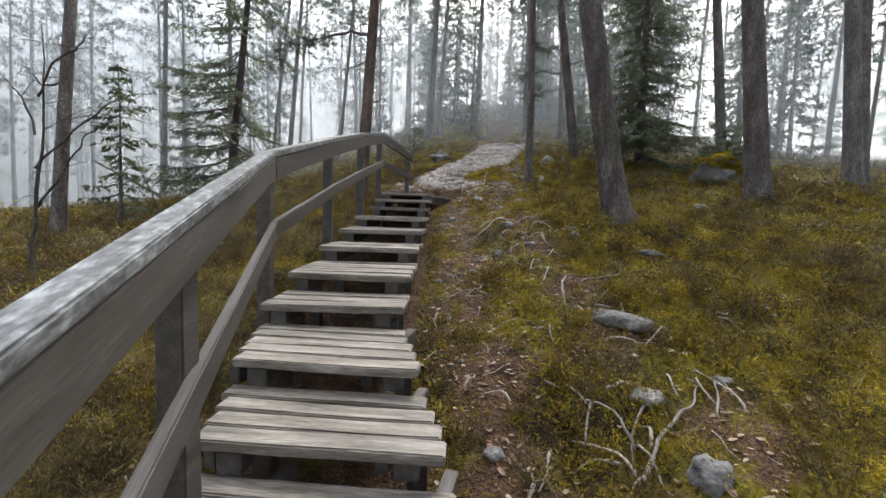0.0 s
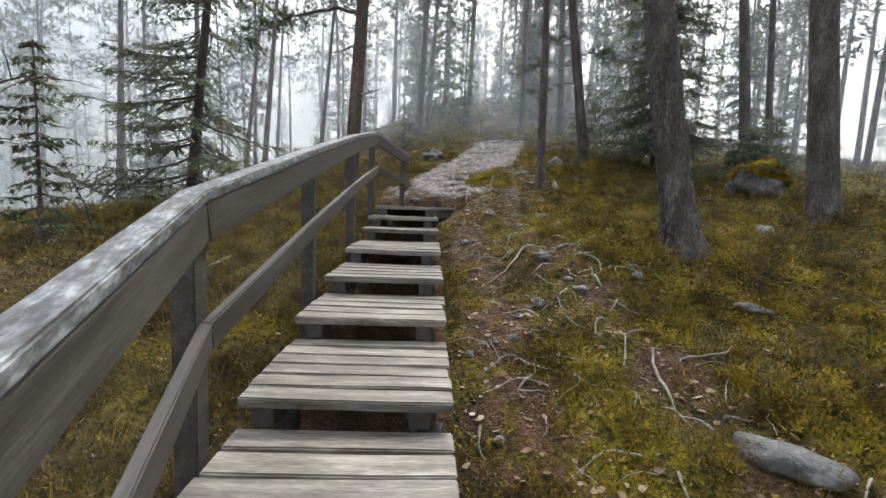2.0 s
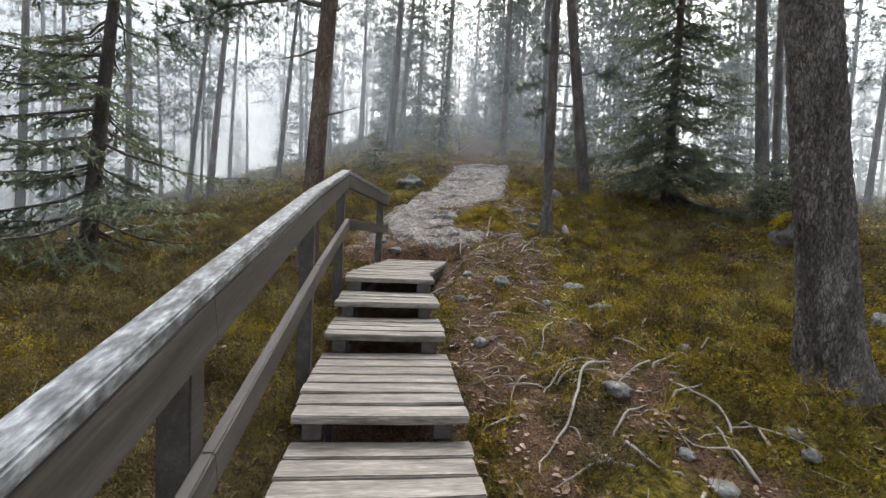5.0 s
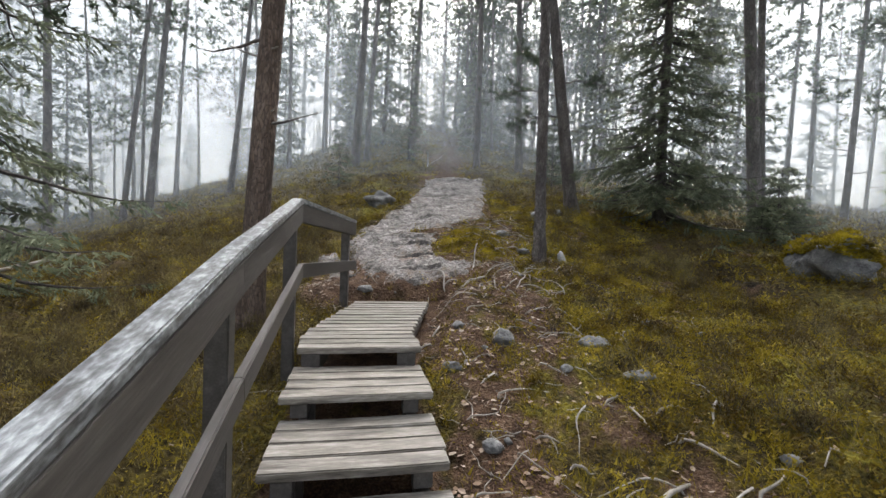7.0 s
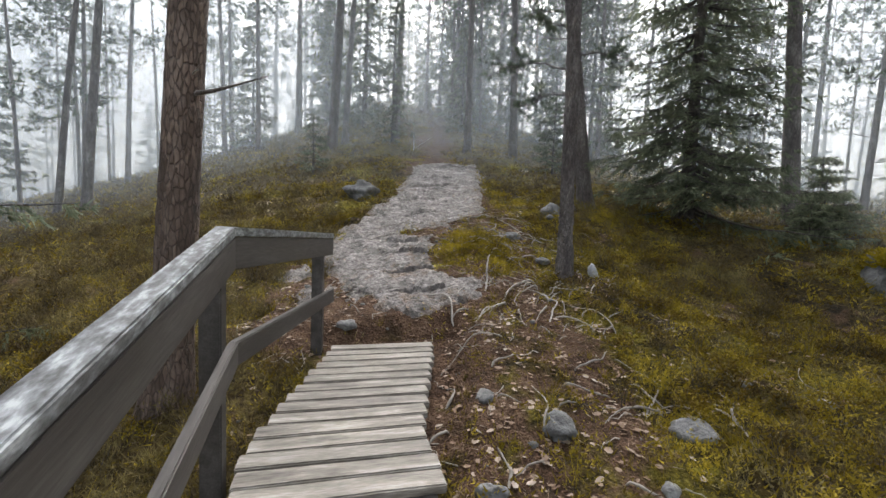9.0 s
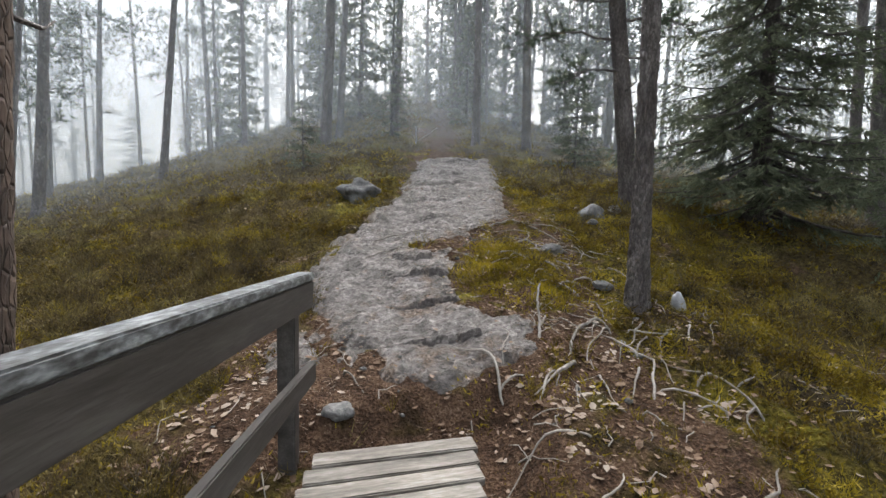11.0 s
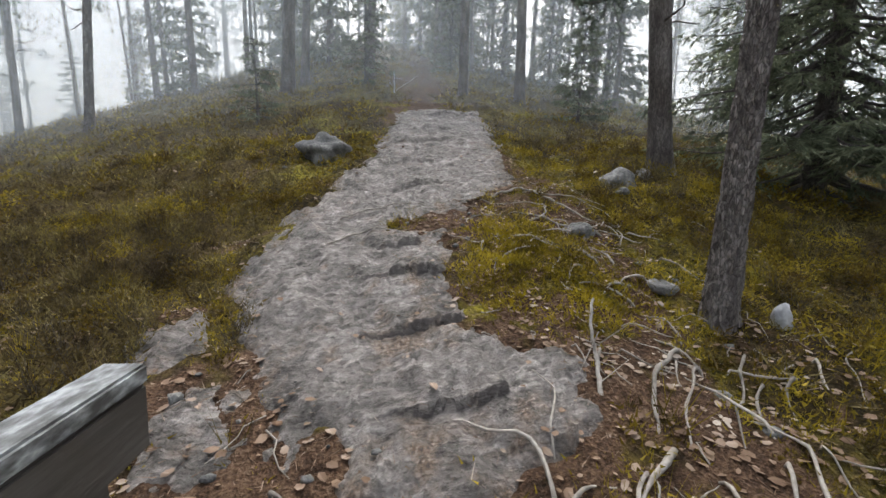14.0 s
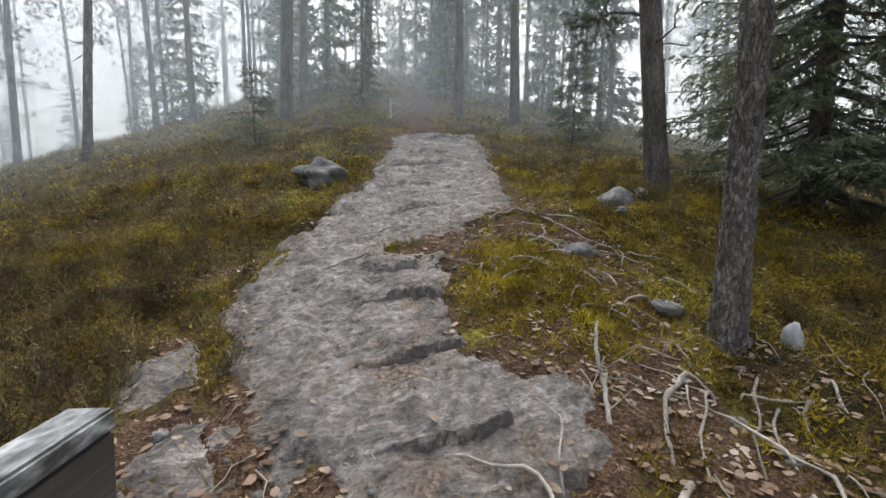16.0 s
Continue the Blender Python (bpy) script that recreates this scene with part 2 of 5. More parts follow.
def rock_material():
    """Grey gneiss worn pale by feet, with grit, rusty litter in the hollows and dark cracks."""
    m = surface("bedrock", [(0.26, (0.05, 0.047, 0.045)), (0.38, (0.13, 0.121, 0.114)), (0.52, (0.19, 0.178, 0.170)), (0.70, (0.295, 0.28, 0.27))], 3.2, (1, 1, 1), (0.5, 0.85), 1.0, 30, 0.03)
    n, l = m.node_tree.nodes, m.node_tree.links
    p = n["Principled BSDF"]
    was = p.inputs["Base Color"].links[0].from_socket
    here = n.new("ShaderNodeNewGeometry").outputs["Position"]
    grain = n.new("ShaderNodeMapping")
    grain.inputs["Rotation"].default_value, grain.inputs["Scale"].default_value = (0, 0, 0.55), (5, 19, 12)
    l.new(here, grain.inputs["Vector"])
    band, pit = n.new("ShaderNodeTexNoise"), n.new("ShaderNodeTexVoronoi")
    band.inputs["Scale"].default_value, band.inputs["Detail"].default_value, band.inputs["Roughness"].default_value = 1.0, 8, 0.68
    pit.inputs["Scale"].default_value = 19
    bent = n.new("ShaderNodeVectorMath")
    bent.operation = "MULTIPLY_ADD"
    bent.inputs[1].default_value = (0.09, 0.09, 0.09)
    l.new(band.outputs["Color"], bent.inputs[0])
    l.new(here, bent.inputs[2])
    chips = n.new("ShaderNodeSeparateColor")
    l.new(pit.outputs["Color"], chips.inputs[0])
    l.new(grain.outputs[0], band.inputs["Vector"])
    l.new(bent.outputs[0], pit.inputs["Vector"])
    tone = ramp_of(n, [(0.34, (0.36, 0.335, 0.315)), (0.43, (0.86, 0.83, 0.80)), (0.56, (1.12, 1.09, 1.07)), (0.67, (1.5, 1.48, 1.46))])
    l.new(band.outputs["Fac"], tone.inputs["Fac"])
    veined = n.new("ShaderNodeMix")
    veined.data_type, veined.blend_type = "RGBA", "MULTIPLY"
    veined.inputs["Factor"].default_value = 1.0
    l.new(was, veined.inputs["A"])
    l.new(tone.outputs["Color"], veined.inputs["B"])
    flecked = n.new("ShaderNodeHueSaturation")
    spread = n.new("ShaderNodeMapRange")
    spread.inputs["To Min"].default_value, spread.inputs["To Max"].default_value = 0.72, 1.38
    l.new(chips.outputs[1], spread.inputs["Value"])
    l.new(spread.outputs[0], flecked.inputs["Value"])
    l.new(veined.outputs["Result"], flecked.inputs["Color"])
    was = flecked.outputs["Color"]
    rough = n.new("ShaderNodeMath")
    rough.operation = "MULTIPLY_ADD"
    rough.inputs[1].default_value = 0.35
    l.new(chips.outputs[0], rough.inputs[0])
    l.new(band.outputs["Fac"], rough.inputs[2])
    chip = n.new("ShaderNodeBump")
    chip.inputs["Strength"].default_value, chip.inputs["Distance"].default_value = 1.0, 0.05
    l.new(rough.outputs[0], chip.inputs["Height"])
    l.new(p.inputs["Normal"].links[0].from_socket, chip.inputs["Normal"])
    l.new(chip.outputs[0], p.inputs["Normal"])
    at = n.new("ShaderNodeAttribute")
    at.attribute_name = "grit"
    mx = n.new("ShaderNodeMix")
    mx.data_type = "RGBA"
    l.new(at.outputs["Fac"], mx.inputs["Factor"])
    l.new(was, mx.inputs["A"])
    t = n.new("ShaderNodeTexNoise")
    t.inputs["Scale"].default_value, t.inputs["Detail"].default_value = 45, 6
    l.new(n.new("ShaderNodeNewGeometry").outputs["Position"], t.inputs["Vector"])
    r = ramp_of(n, [(0.35, (0.06, 0.042, 0.03)), (0.5, (0.19, 0.13, 0.09)), (0.65, (0.36, 0.29, 0.23))])
    l.new(t.outputs["Fac"], r.inputs["Fac"])
    l.new(r.outputs["Color"], mx.inputs["B"])
    # Shade on the foothold risers, mixed into the rock colour as dark grey.
    shade_node = n.new("ShaderNodeAttribute")
    shade_node.attribute_name = "riser_shade"
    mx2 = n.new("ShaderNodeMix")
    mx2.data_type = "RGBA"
    l.new(shade_node.outputs["Fac"], mx2.inputs["Factor"])
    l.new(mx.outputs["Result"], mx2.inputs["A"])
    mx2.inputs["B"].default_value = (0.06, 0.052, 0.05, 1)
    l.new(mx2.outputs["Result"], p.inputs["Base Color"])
    return m


GROUND, ROCK = ground_material(), rock_material()


def mist_material(density, top):
    """A thin bank of droplets: mostly clear, the rest scatters daylight, denser near the ground and thinning upwards."""
    m, n, l, p = nodes_of("mist")
    white = (0.85, 0.93, 1.0, 1)
    dif, trl, clear = n.new("ShaderNodeBsdfDiffuse"), n.new("ShaderNodeBsdfTranslucent"), n.new("ShaderNodeBsdfTransparent")
    dif.inputs["Color"].default_value = trl.inputs["Color"].default_value = white
    both, out = n.new("ShaderNodeMixShader"), n.new("ShaderNodeMixShader")
    l.new(dif.outputs[0], both.inputs[1])
    l.new(trl.outputs[0], both.inputs[2])
    g = n.new("ShaderNodeNewGeometry")
    nz = n.new("ShaderNodeTexNoise")
    nz.inputs["Scale"].default_value, nz.inputs["Detail"].default_value = 0.07, 3
    l.new(g.outputs["Position"], nz.inputs["Vector"])
    sep = n.new("ShaderNodeSeparateXYZ")
    l.new(g.outputs["Position"], sep.inputs[0])
    fade = n.new("ShaderNodeMapRange")
    fade.interpolation_type = "SMOOTHSTEP"
    for k, v in (("From Min", 0.3 * top), ("From Max", top), ("To Min", density), ("To Max", 0.0)):
        fade.inputs[k].default_value = v
    l.new(sep.outputs["Z"], fade.inputs["Value"])
    patch = n.new("ShaderNodeMapRange")
    patch.inputs["From Min"].default_value, patch.inputs["From Max"].default_value = 0.3, 0.7
    patch.inputs["To Min"].default_value, patch.inputs["To Max"].default_value = 0.65, 1.25
    l.new(nz.outputs["Fac"], patch.inputs["Value"])
    mul = n.new("ShaderNodeMath")
    mul.operation, mul.use_clamp = "MULTIPLY", True
    l.new(fade.outputs[0], mul.inputs[0])
    l.new(patch.outputs[0], mul.inputs[1])
    l.new(mul.outputs[0], out.inputs["Fac"])
    l.new(clear.outputs[0], out.inputs[1])
    l.new(both.outputs[0], out.inputs[2])
    l.new(out.outputs[0], n["Material Output"].inputs["Surface"])
    return m


# ---- mesh helpers ----
def part(name, bm, material, parent=None, label="", smooth=True):
    me = bpy.data.meshes.new(name)
    bm.to_mesh(me)
    bm.free()
    me.materials.append(material)
    if smooth:
        me.polygons.foreach_set("use_smooth", np.ones(len(me.polygons), bool))
    ob = new(name, me)
    ob.parent = parent
    if label:
        tagged(ob, label)
    return ob


def mesh_of(name, verts, faces, material, smooth=True):
    """A mesh from arrays of corners and of triangles or quads."""
    verts, faces = np.asarray(verts, np.float32), np.asarray(faces, np.int32)
    me = bpy.data.meshes.new(name)
    k = faces.shape[1]
    me.vertices.add(len(verts))
    me.vertices.foreach_set("co", verts.ravel())
    me.loops.add(faces.size)
    me.loops.foreach_set("vertex_index", faces.ravel())
    me.polygons.add(len(faces))
    me.polygons.foreach_set("loop_start", np.arange(len(faces), dtype=np.int32) * k)
    me.polygons.foreach_set("loop_total", np.full(len(faces), k, np.int32))
    me.polygons.foreach_set("use_smooth", np.full(len(faces), smooth))
    me.materials.append(material)
    me.update(calc_edges=True)
    return me


class Soup:
    """Collects small pieces of geometry into one mesh."""

    def __init__(self):
        self.v, self.f, self.n = [], [], 0

    def add(self, v, f):
        v = np.asarray(v, float)
        self.v.append(v)
        self.f.append(np.asarray(f) + self.n)
        self.n += len(v)

    def mesh(self, name, material, smooth=True):
        return mesh_of(name, np.concatenate(self.v), np.concatenate(self.f), material, smooth)


def tube(points, radii, sides=6, wobble=0.0, rng=None):
    """Quads of a tube along points, closed by its narrowing ends."""
    p, r = np.asarray(points, float), np.asarray(radii, float)
    d = np.gradient(p, axis=0)
    d /= np.linalg.norm(d, axis=1, keepdims=True) + 1e-9
    ref = np.where(np.abs(d[:, 2:3]) > 0.9, [[1.0, 0, 0]], [[0, 0, 1.0]])
    u = np.cross(d, ref)
    u /= np.linalg.norm(u, axis=1, keepdims=True) + 1e-9
    w = np.cross(d, u)
    a = np.linspace(0, 2 * np.pi, sides, endpoint=False)
    rr = r[:, None] * (1 + (wobble * rng.normal(size=(len(p), sides)) if rng is not None else 0))
    v = p[:, None] + rr[..., None] * (np.cos(a)[None, :, None] * u[:, None] + np.sin(a)[None, :, None] * w[:, None])
    i = np.arange(len(p) - 1)[:, None] * sides
    j, k = np.arange(sides)[None], (np.arange(sides)[None] + 1) % sides
    return v.reshape(-1, 3), np.stack([i + j, i + k, i + sides + k, i + sides + j], -1).reshape(-1, 4)


def box_bm(sx, sy, sz, bevel=0.006):
    bm = bmesh.new()
    bmesh.ops.create_cube(bm, size=1.0, matrix=Matrix.Diagonal((sx, sy, sz, 1)))
    bmesh.ops.bevel(bm, geom=bm.edges[:], offset=bevel, segments=2, affect="EDGES")
    return bm


def smoothstep(a, b, x):
    t = np.clip((x - a) / (b - a), 0, 1)
    return t * t * (3 - 2 * t)


def waves(x, y, scale, seed=0, octaves=3):
    """Cheap smooth noise on arrays, about -1 to 1."""
    rng = np.random.default_rng(seed)
    out, amp = 0 * x, 1.0
    for _ in range(octaves):
        for _ in range(4):
            a, ph = rng.uniform(0, 2 * np.pi), rng.uniform(0, 2 * np.pi)
            out = out + amp * 0.35 * np.sin((np.cos(a) * x + np.sin(a) * y) / scale * rng.uniform(4, 8) + ph)
        scale, amp = scale / 2.3, amp * 0.5
    return out


# ---- the lie of the land ----
def hill(x, y):
    """Height of the slope: a spur that climbs ahead and falls away to the left."""
    x, y = np.asarray(x, float), np.asarray(y, float)
    a, b = 16 * np.tanh(x / 16), 18 * np.tanh(y / 18)
    z = -0.352 + 0.0653 * a + 0.2148 * b + 0.00074 * a * a + 0.0036 * a * b - 0.00048 * b * b - 0.00076 * a * a * b - 0.00011 * a * b * b + 0.00061 * b**3
    z = z + 0.26 * np.exp(-((x - 3.1) ** 2 + (y + 1.5) ** 2) / 1.3) + 0.18 * np.exp(-((x - 4.8) ** 2 + (y - 6.0) ** 2) / 2.5)
    z = z - 0.16 * np.exp(-((x - 4.3) ** 2 + (y - 2.2) ** 2) / 2.0) - 0.14 * np.exp(-((x + 1.2) ** 2 + (y - 5.2) ** 2) / 3.0)
    rise = 4.0 * np.log1p(np.exp((y - 15) / 4.0))
    rise = 40 * np.tanh(rise / 40)
    z = z - 0.12 * 1.5 * np.log1p(np.exp((-1.5 - x) / 1.5)) * smoothstep(0.0, 10.0, y)
    return z + rise * (0.20 * np.exp(-(((x - 4) / np.where(x < 4, 6.5, 17)) ** 2)) + 0.01)


def trail(x, y):
    """How trodden the ground is, 0 to 1; high under the stair, for soil and shade."""
    c = np.interp(y, [-12, -5, -2, 0.5, 2.2, 4, 7, 12, 20], [1.5, 1.05, 1.0, 1.05, 1.1, 1.6, 2.0, 3.0, 5.0])
    h = np.interp(y, [-12, -5, -2, 0.5, 2.2, 4, 7, 12, 20], [0.6, 0.6, 0.7, 1.0, 1.5, 1.5, 1.3, 1.4, 1.2])
    c2 = np.interp(y, [-6, -3, 0, 2.5, 4, 6], [2.4, 1.9, 1.6, 2.2, 2.6, 2.9])
    d = np.minimum(np.abs(x - c) / h, 0.25 + np.abs(x - c2) / 0.8)
    edge = smoothstep(0.45, 0.62, x) + (y > 2.0)
    yard = 1.1 * np.exp(-((x / 0.95) ** 2) - ((y - 2.5) / 1.1) ** 2)
    # Under the stair: bare soil, with the deep shade put into its colour.
    mid = np.interp(y, [-9, -5.0, 0.5, 2.1], [0.9, -0.02, 0.0, 0.42])
    yard = np.maximum(yard, 1.4 * smoothstep(0.58, 0.42, np.abs(x - mid)) * (y < 2.15))
    bank = np.exp(-(((x - 1.95) / 0.5) ** 2 + ((y - 3.95) / 0.65) ** 2) * 1.2)
    c3 = np.interp(y, [1.5, 2.6, 3.6, 5.0, 6.5, 8.5], [1.8, 2.05, 2.5, 2.35, 2.55, 3.2])
    yard = np.maximum(yard, 0.95 * np.exp(-(((x - c3) / 0.36) ** 2)) * smoothstep(1.2, 2.0, y) * smoothstep(9.0, 6.5, y))
    return (1 - 0.6 * bank) * np.clip(np.maximum(0.95 - d, yard) + 0.34 * waves(x, y, 0.9, 5) + 0.24 * waves(x, y, 0.34, 6) - 0.14 * smoothstep(1.5, 0.0, y) - 0.3 * (1 - np.clip(edge, 0, 1)), 0, 1)


def shrub(x, y):
    """Where tall heather grows rather than moss, 0 to 1."""
    return np.clip(smoothstep(0.3, -0.8, x) * (0.75 + 0.5 * waves(x, y, 2.4, 56)) + smoothstep(3.0, 5.0, x) * smoothstep(0.0, 0.5, waves(x, y, 2.0, 57)) * 0.8, 0, 1)


def on_rock(x, y):
    """Positive inside the bare rock."""
    lo = np.interp(y, [2.2, 2.5, 2.8, 3.4, 3.9, 4.3, 4.75, 5.35, 6.2, 7.1, 8.0, 10, 10.8, 11.1], [1.1, 0.36, 0.18, 0.0, -0.19, -0.32, -0.34, -0.08, 0.4, 0.85, 1.3, 1.95, 2.1, 3.1])
    hi = np.interp(y, [2.2, 2.4, 2.5, 2.6, 3.0, 3.15, 3.4, 4.0, 4.4, 5.0, 5.5, 5.9, 7.1, 8.9, 10.2, 10.8, 11.1], [0.2, 0.95, 1.25, 1.5, 1.65, 1.4, 1.24, 1.25, 1.48, 1.6, 1.95, 2.6, 3.1, 3.6, 3.95, 4.0, 3.0])
    out = np.minimum(x - lo, hi - x)
    gap = np.interp(y, [3.0, 4.3], [-0.04, -0.36])
    out = np.maximum(out, 0.3 - np.hypot((x + 0.46) / 0.65, (y - 3.75) / 1.6))
    out = out - 0.32 * np.exp(-(((x - gap) / 0.075) ** 2)) * smoothstep(2.7, 3.0, y) * smoothstep(4.6, 4.3, y)
    out = np.maximum(out, 0.16 - np.hypot(x + 0.27, (y - 3.05) / 1.2))
    out = out - 0.75 * np.exp(-(((x - 1.05 - 0.3 * (y - 5.1)) / 0.5) ** 2) - ((y - 5.12) / 0.3) ** 2)
    return out + 0.06 * waves(x, y, 1.1, 9) + 0.07 * waves(x, y, 0.35, 10) + 0.025 * waves(x, y, 0.12, 11)


def land(x, y):
    """Height of the ground with its hummocks."""
    x, y = np.asarray(x, float), np.asarray(y, float)
    near = np.exp(-((x / 30) ** 2 + (y / 30) ** 2))
    k = 1 - 0.75 * trail(x, y)
    z = hill(x, y) + near * k * (0.07 * waves(x, y, 2.6, 1) + 0.03 * waves(x, y, 0.7, 2) + 0.05 * (np.abs(waves(x, y, 0.9, 7, 2)) - 0.35)) + 0.012 * near * waves(x, y, 0.22, 3, 2)
    lump = np.exp(-(((x - 1.95) / 0.42) ** 2 + ((y - 3.95) / 0.55) ** 2) * 1.2)
    z = z + 0.13 * lump
    under = smoothstep(0.75, 0.35, np.abs(x + 0.25 * np.minimum(y + 5, 0))) * smoothstep(1.7, 0.8, y)
    mid = np.interp(y, [-9, -5.0, 0.5, 2.1], [0.9, -0.02, 0.0, 0.42])
    m = smoothstep(0.85, 0.55, np.abs(x - mid)) * smoothstep(2.35, 2.12, y)
    z = z * (1 - m) + m * np.minimum(z, np.interp(y, [-9, -0.8, 0.0, 1.3, 2.15], [3.0, 3.0, -0.3, -0.22, -0.035]))
    return z - 0.06 * under - 0.5 * smoothstep(0.0, 0.35, on_rock(x, y)) * 0.2


def graded(lo, hi, a, b, step, grow):
    """Grid lines, fine between a and b, wider outwards."""
    mid = np.arange(a, b, step)
    up, down, s = [mid[-1]], [mid[0]], step
    while up[-1] < hi or down[-1] > lo:
        s *= grow
        up.append(up[-1] + s)
        down.append(down[-1] - s)
    return np.array(down[:0:-1] + list(mid) + up[1:])


def sheet(name, xs, ys, height, material, keep=None):
    gx, gy = np.meshgrid(xs, ys)
    v = np.stack([gx, gy, height(gx, gy)], -1).reshape(-1, 3)
    w = len(xs)
    i = (np.arange(len(ys) - 1)[:, None] * w + np.arange(w - 1)[None]).ravel()
    f = np.stack([i, i + 1, i + w + 1, i + w], -1)
    if keep is not None:
        used = keep(gx, gy).ravel()
        f = f[used[f].any(1)]
    return mesh_of(name, v, f, material), gx, gy


me, gx, gy = sheet("ground", graded(-600, 600, -3.5, 5.0, 0.06, 1.1), graded(-600, 600, -7.5, 8.5, 0.065, 1.1), land, GROUND)
me.attributes.new("trail", "FLOAT", "POINT").data.foreach_set("value", trail(gx, gy).ravel().astype(np.float32))
me.attributes.new("shrub", "FLOAT", "POINT").data.foreach_set("value", shrub(gx, gy).ravel().astype(np.float32))
ground = tagged(new("ground", me), "mossy forest slope with heather, bilberry and needle litter", "ground", kind="structure")


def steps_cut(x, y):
    """Worn rock footholds: a rise every half metre, with shade painted on its face."""
    z, riser_shade = 0 * x, 0 * x
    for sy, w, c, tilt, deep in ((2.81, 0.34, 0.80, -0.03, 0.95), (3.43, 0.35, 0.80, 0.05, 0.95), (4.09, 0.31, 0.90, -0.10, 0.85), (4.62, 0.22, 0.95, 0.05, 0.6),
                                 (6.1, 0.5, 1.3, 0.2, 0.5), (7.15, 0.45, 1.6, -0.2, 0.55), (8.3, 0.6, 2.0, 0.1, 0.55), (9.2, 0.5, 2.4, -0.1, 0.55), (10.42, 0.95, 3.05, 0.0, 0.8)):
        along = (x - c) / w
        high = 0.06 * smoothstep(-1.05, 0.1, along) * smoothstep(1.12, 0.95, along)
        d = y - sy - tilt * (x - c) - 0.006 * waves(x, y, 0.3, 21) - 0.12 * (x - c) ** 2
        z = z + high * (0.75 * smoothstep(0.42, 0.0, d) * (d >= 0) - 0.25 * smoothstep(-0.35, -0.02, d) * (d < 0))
        riser_shade = np.maximum(riser_shade, deep * (high > 0.006) * (d < 0.010) * (d > -0.012))
    return z, riser_shade


def rock_height(x, y):
    r = on_rock(x, y)
    ledge = 0.05 * np.floor((y + 0.35 * waves(x, y, 1.5, 30)) * 1.7) / 1.7 - 0.05 * (y * 1.0)
    flake = 0 * x
    for fx, fy, size, high, seed in ((0.3, 0.95, 0.085, 0.008, 44), (0.5, 0.86, 0.24, 0.026, 41), (-0.75, 0.66, 0.15, 0.014, 42), (0.96, 0.28, 0.33, 0.022, 43)):
        q = (fx * x + fy * y) / size + 0.6 * waves(x, y, 0.9, seed) + 0.22 * waves(x, y, 0.2, seed + 5, 2)
        flake = flake + high * (q - np.floor(q)) * smoothstep(-0.3, 0.3, waves(x, y, 0.8, seed + 9))
    return hill(x, y) + np.minimum(0.05, 0.30 * r) - 0.03 + flake + 0.35 * ledge + steps_cut(x, y)[0] + 0.024 * waves(x, y, 0.6, 31, 4) + 0.008 * np.abs(waves(x, y, 0.22, 32, 2)) + 0.004 * waves(x, y, 0.09, 35, 1) - 0.25 * (r < -0.12)


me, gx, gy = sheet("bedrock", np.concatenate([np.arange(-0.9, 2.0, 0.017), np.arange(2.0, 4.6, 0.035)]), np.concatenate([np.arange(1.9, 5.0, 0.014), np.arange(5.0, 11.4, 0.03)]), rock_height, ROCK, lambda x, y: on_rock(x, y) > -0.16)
grit = 0.35 * waves(gx, gy, 0.8, 33) + 0.4 * waves(gx, gy, 0.25, 34) + 0.2 * waves(gx, gy, 0.1, 36) - 0.2 - 0.7 * (on_rock(gx, gy) - 0.3)
for sy, c in ((2.85, 0.8), (3.47, 0.75), (4.13, 0.8), (5.0, 1.0), (7.1, 1.7)):
    grit = grit + 0.75 * np.exp(-(((gy - sy + 0.14) / 0.13) ** 2) - ((gx - c) / 0.32) ** 2)
grit = np.clip(grit, 0, 0.85)
me.attributes.new("grit", "FLOAT", "POINT").data.foreach_set("value", grit.ravel().astype(np.float32))
me.attributes.new("riser_shade", "FLOAT", "POINT").data.foreach_set("value", steps_cut(gx, gy)[1].ravel().astype(np.float32))
tagged(new("bedrock", me), "bare grey bedrock with worn footholds on the trail", "rock", kind="structure")


def floor_at(x, y):
    return float(max(land(x, y), rock_height(np.float64(x), np.float64(y)) if on_rock(np.float64(x), np.float64(y)) > -0.1 else -99))


# ---- banks of mist among the trees ----
def mist_bank(radius, density, top):
    """A sheet of mist that keeps its distance from the line walked, open behind."""
    ang = np.radians(np.linspace(-12, 192, 41))
    ring = np.stack([0.5 + radius * np.cos(ang), 1.0 + radius * np.sin(ang)], -1)
    ring = np.concatenate([[[0.6 + radius, -14.0]], ring, [[0.4 - radius, -14.0]]])
    n = len(ring)
    v = np.concatenate([np.c_[ring, np.full(n, -8.0)], np.c_[ring, np.full(n, top + 2.0)]])
    i = np.arange(n - 1)
    ob = new("mist", mesh_of("mist", v, np.stack([i, i + 1, i + n + 1, i + n], -1), mist_material(density, top)))
    tagged(ob, "pale bank of thin morning mist between the trees", "mist", "banks of mist", "stuff")


for radius, density, top in ((8.2, 0.05, 9), (11.2, 0.11, 11), (13.5, 0.14, 13), (17.5, 0.18, 16), (23, 0.24, 26), (31, 0.32, 29), (46, 0.57, 44)):
    mist_bank(radius, density, top)


# ---- the wooden stair ----
def stair_x(y):
    """Middle line of the flight: it bends at the foot and on the landing."""
    return float(np.interp(y, [-9, -5.0, 0.5, 2.1], [0.9, -0.02, 0.0, 0.42]))


stair = tagged(new("stair"), "weathered grey plank stair on timber blocks climbing the slope", "stair", kind="")
prng = random.Random(4)
plank_mesh = {}


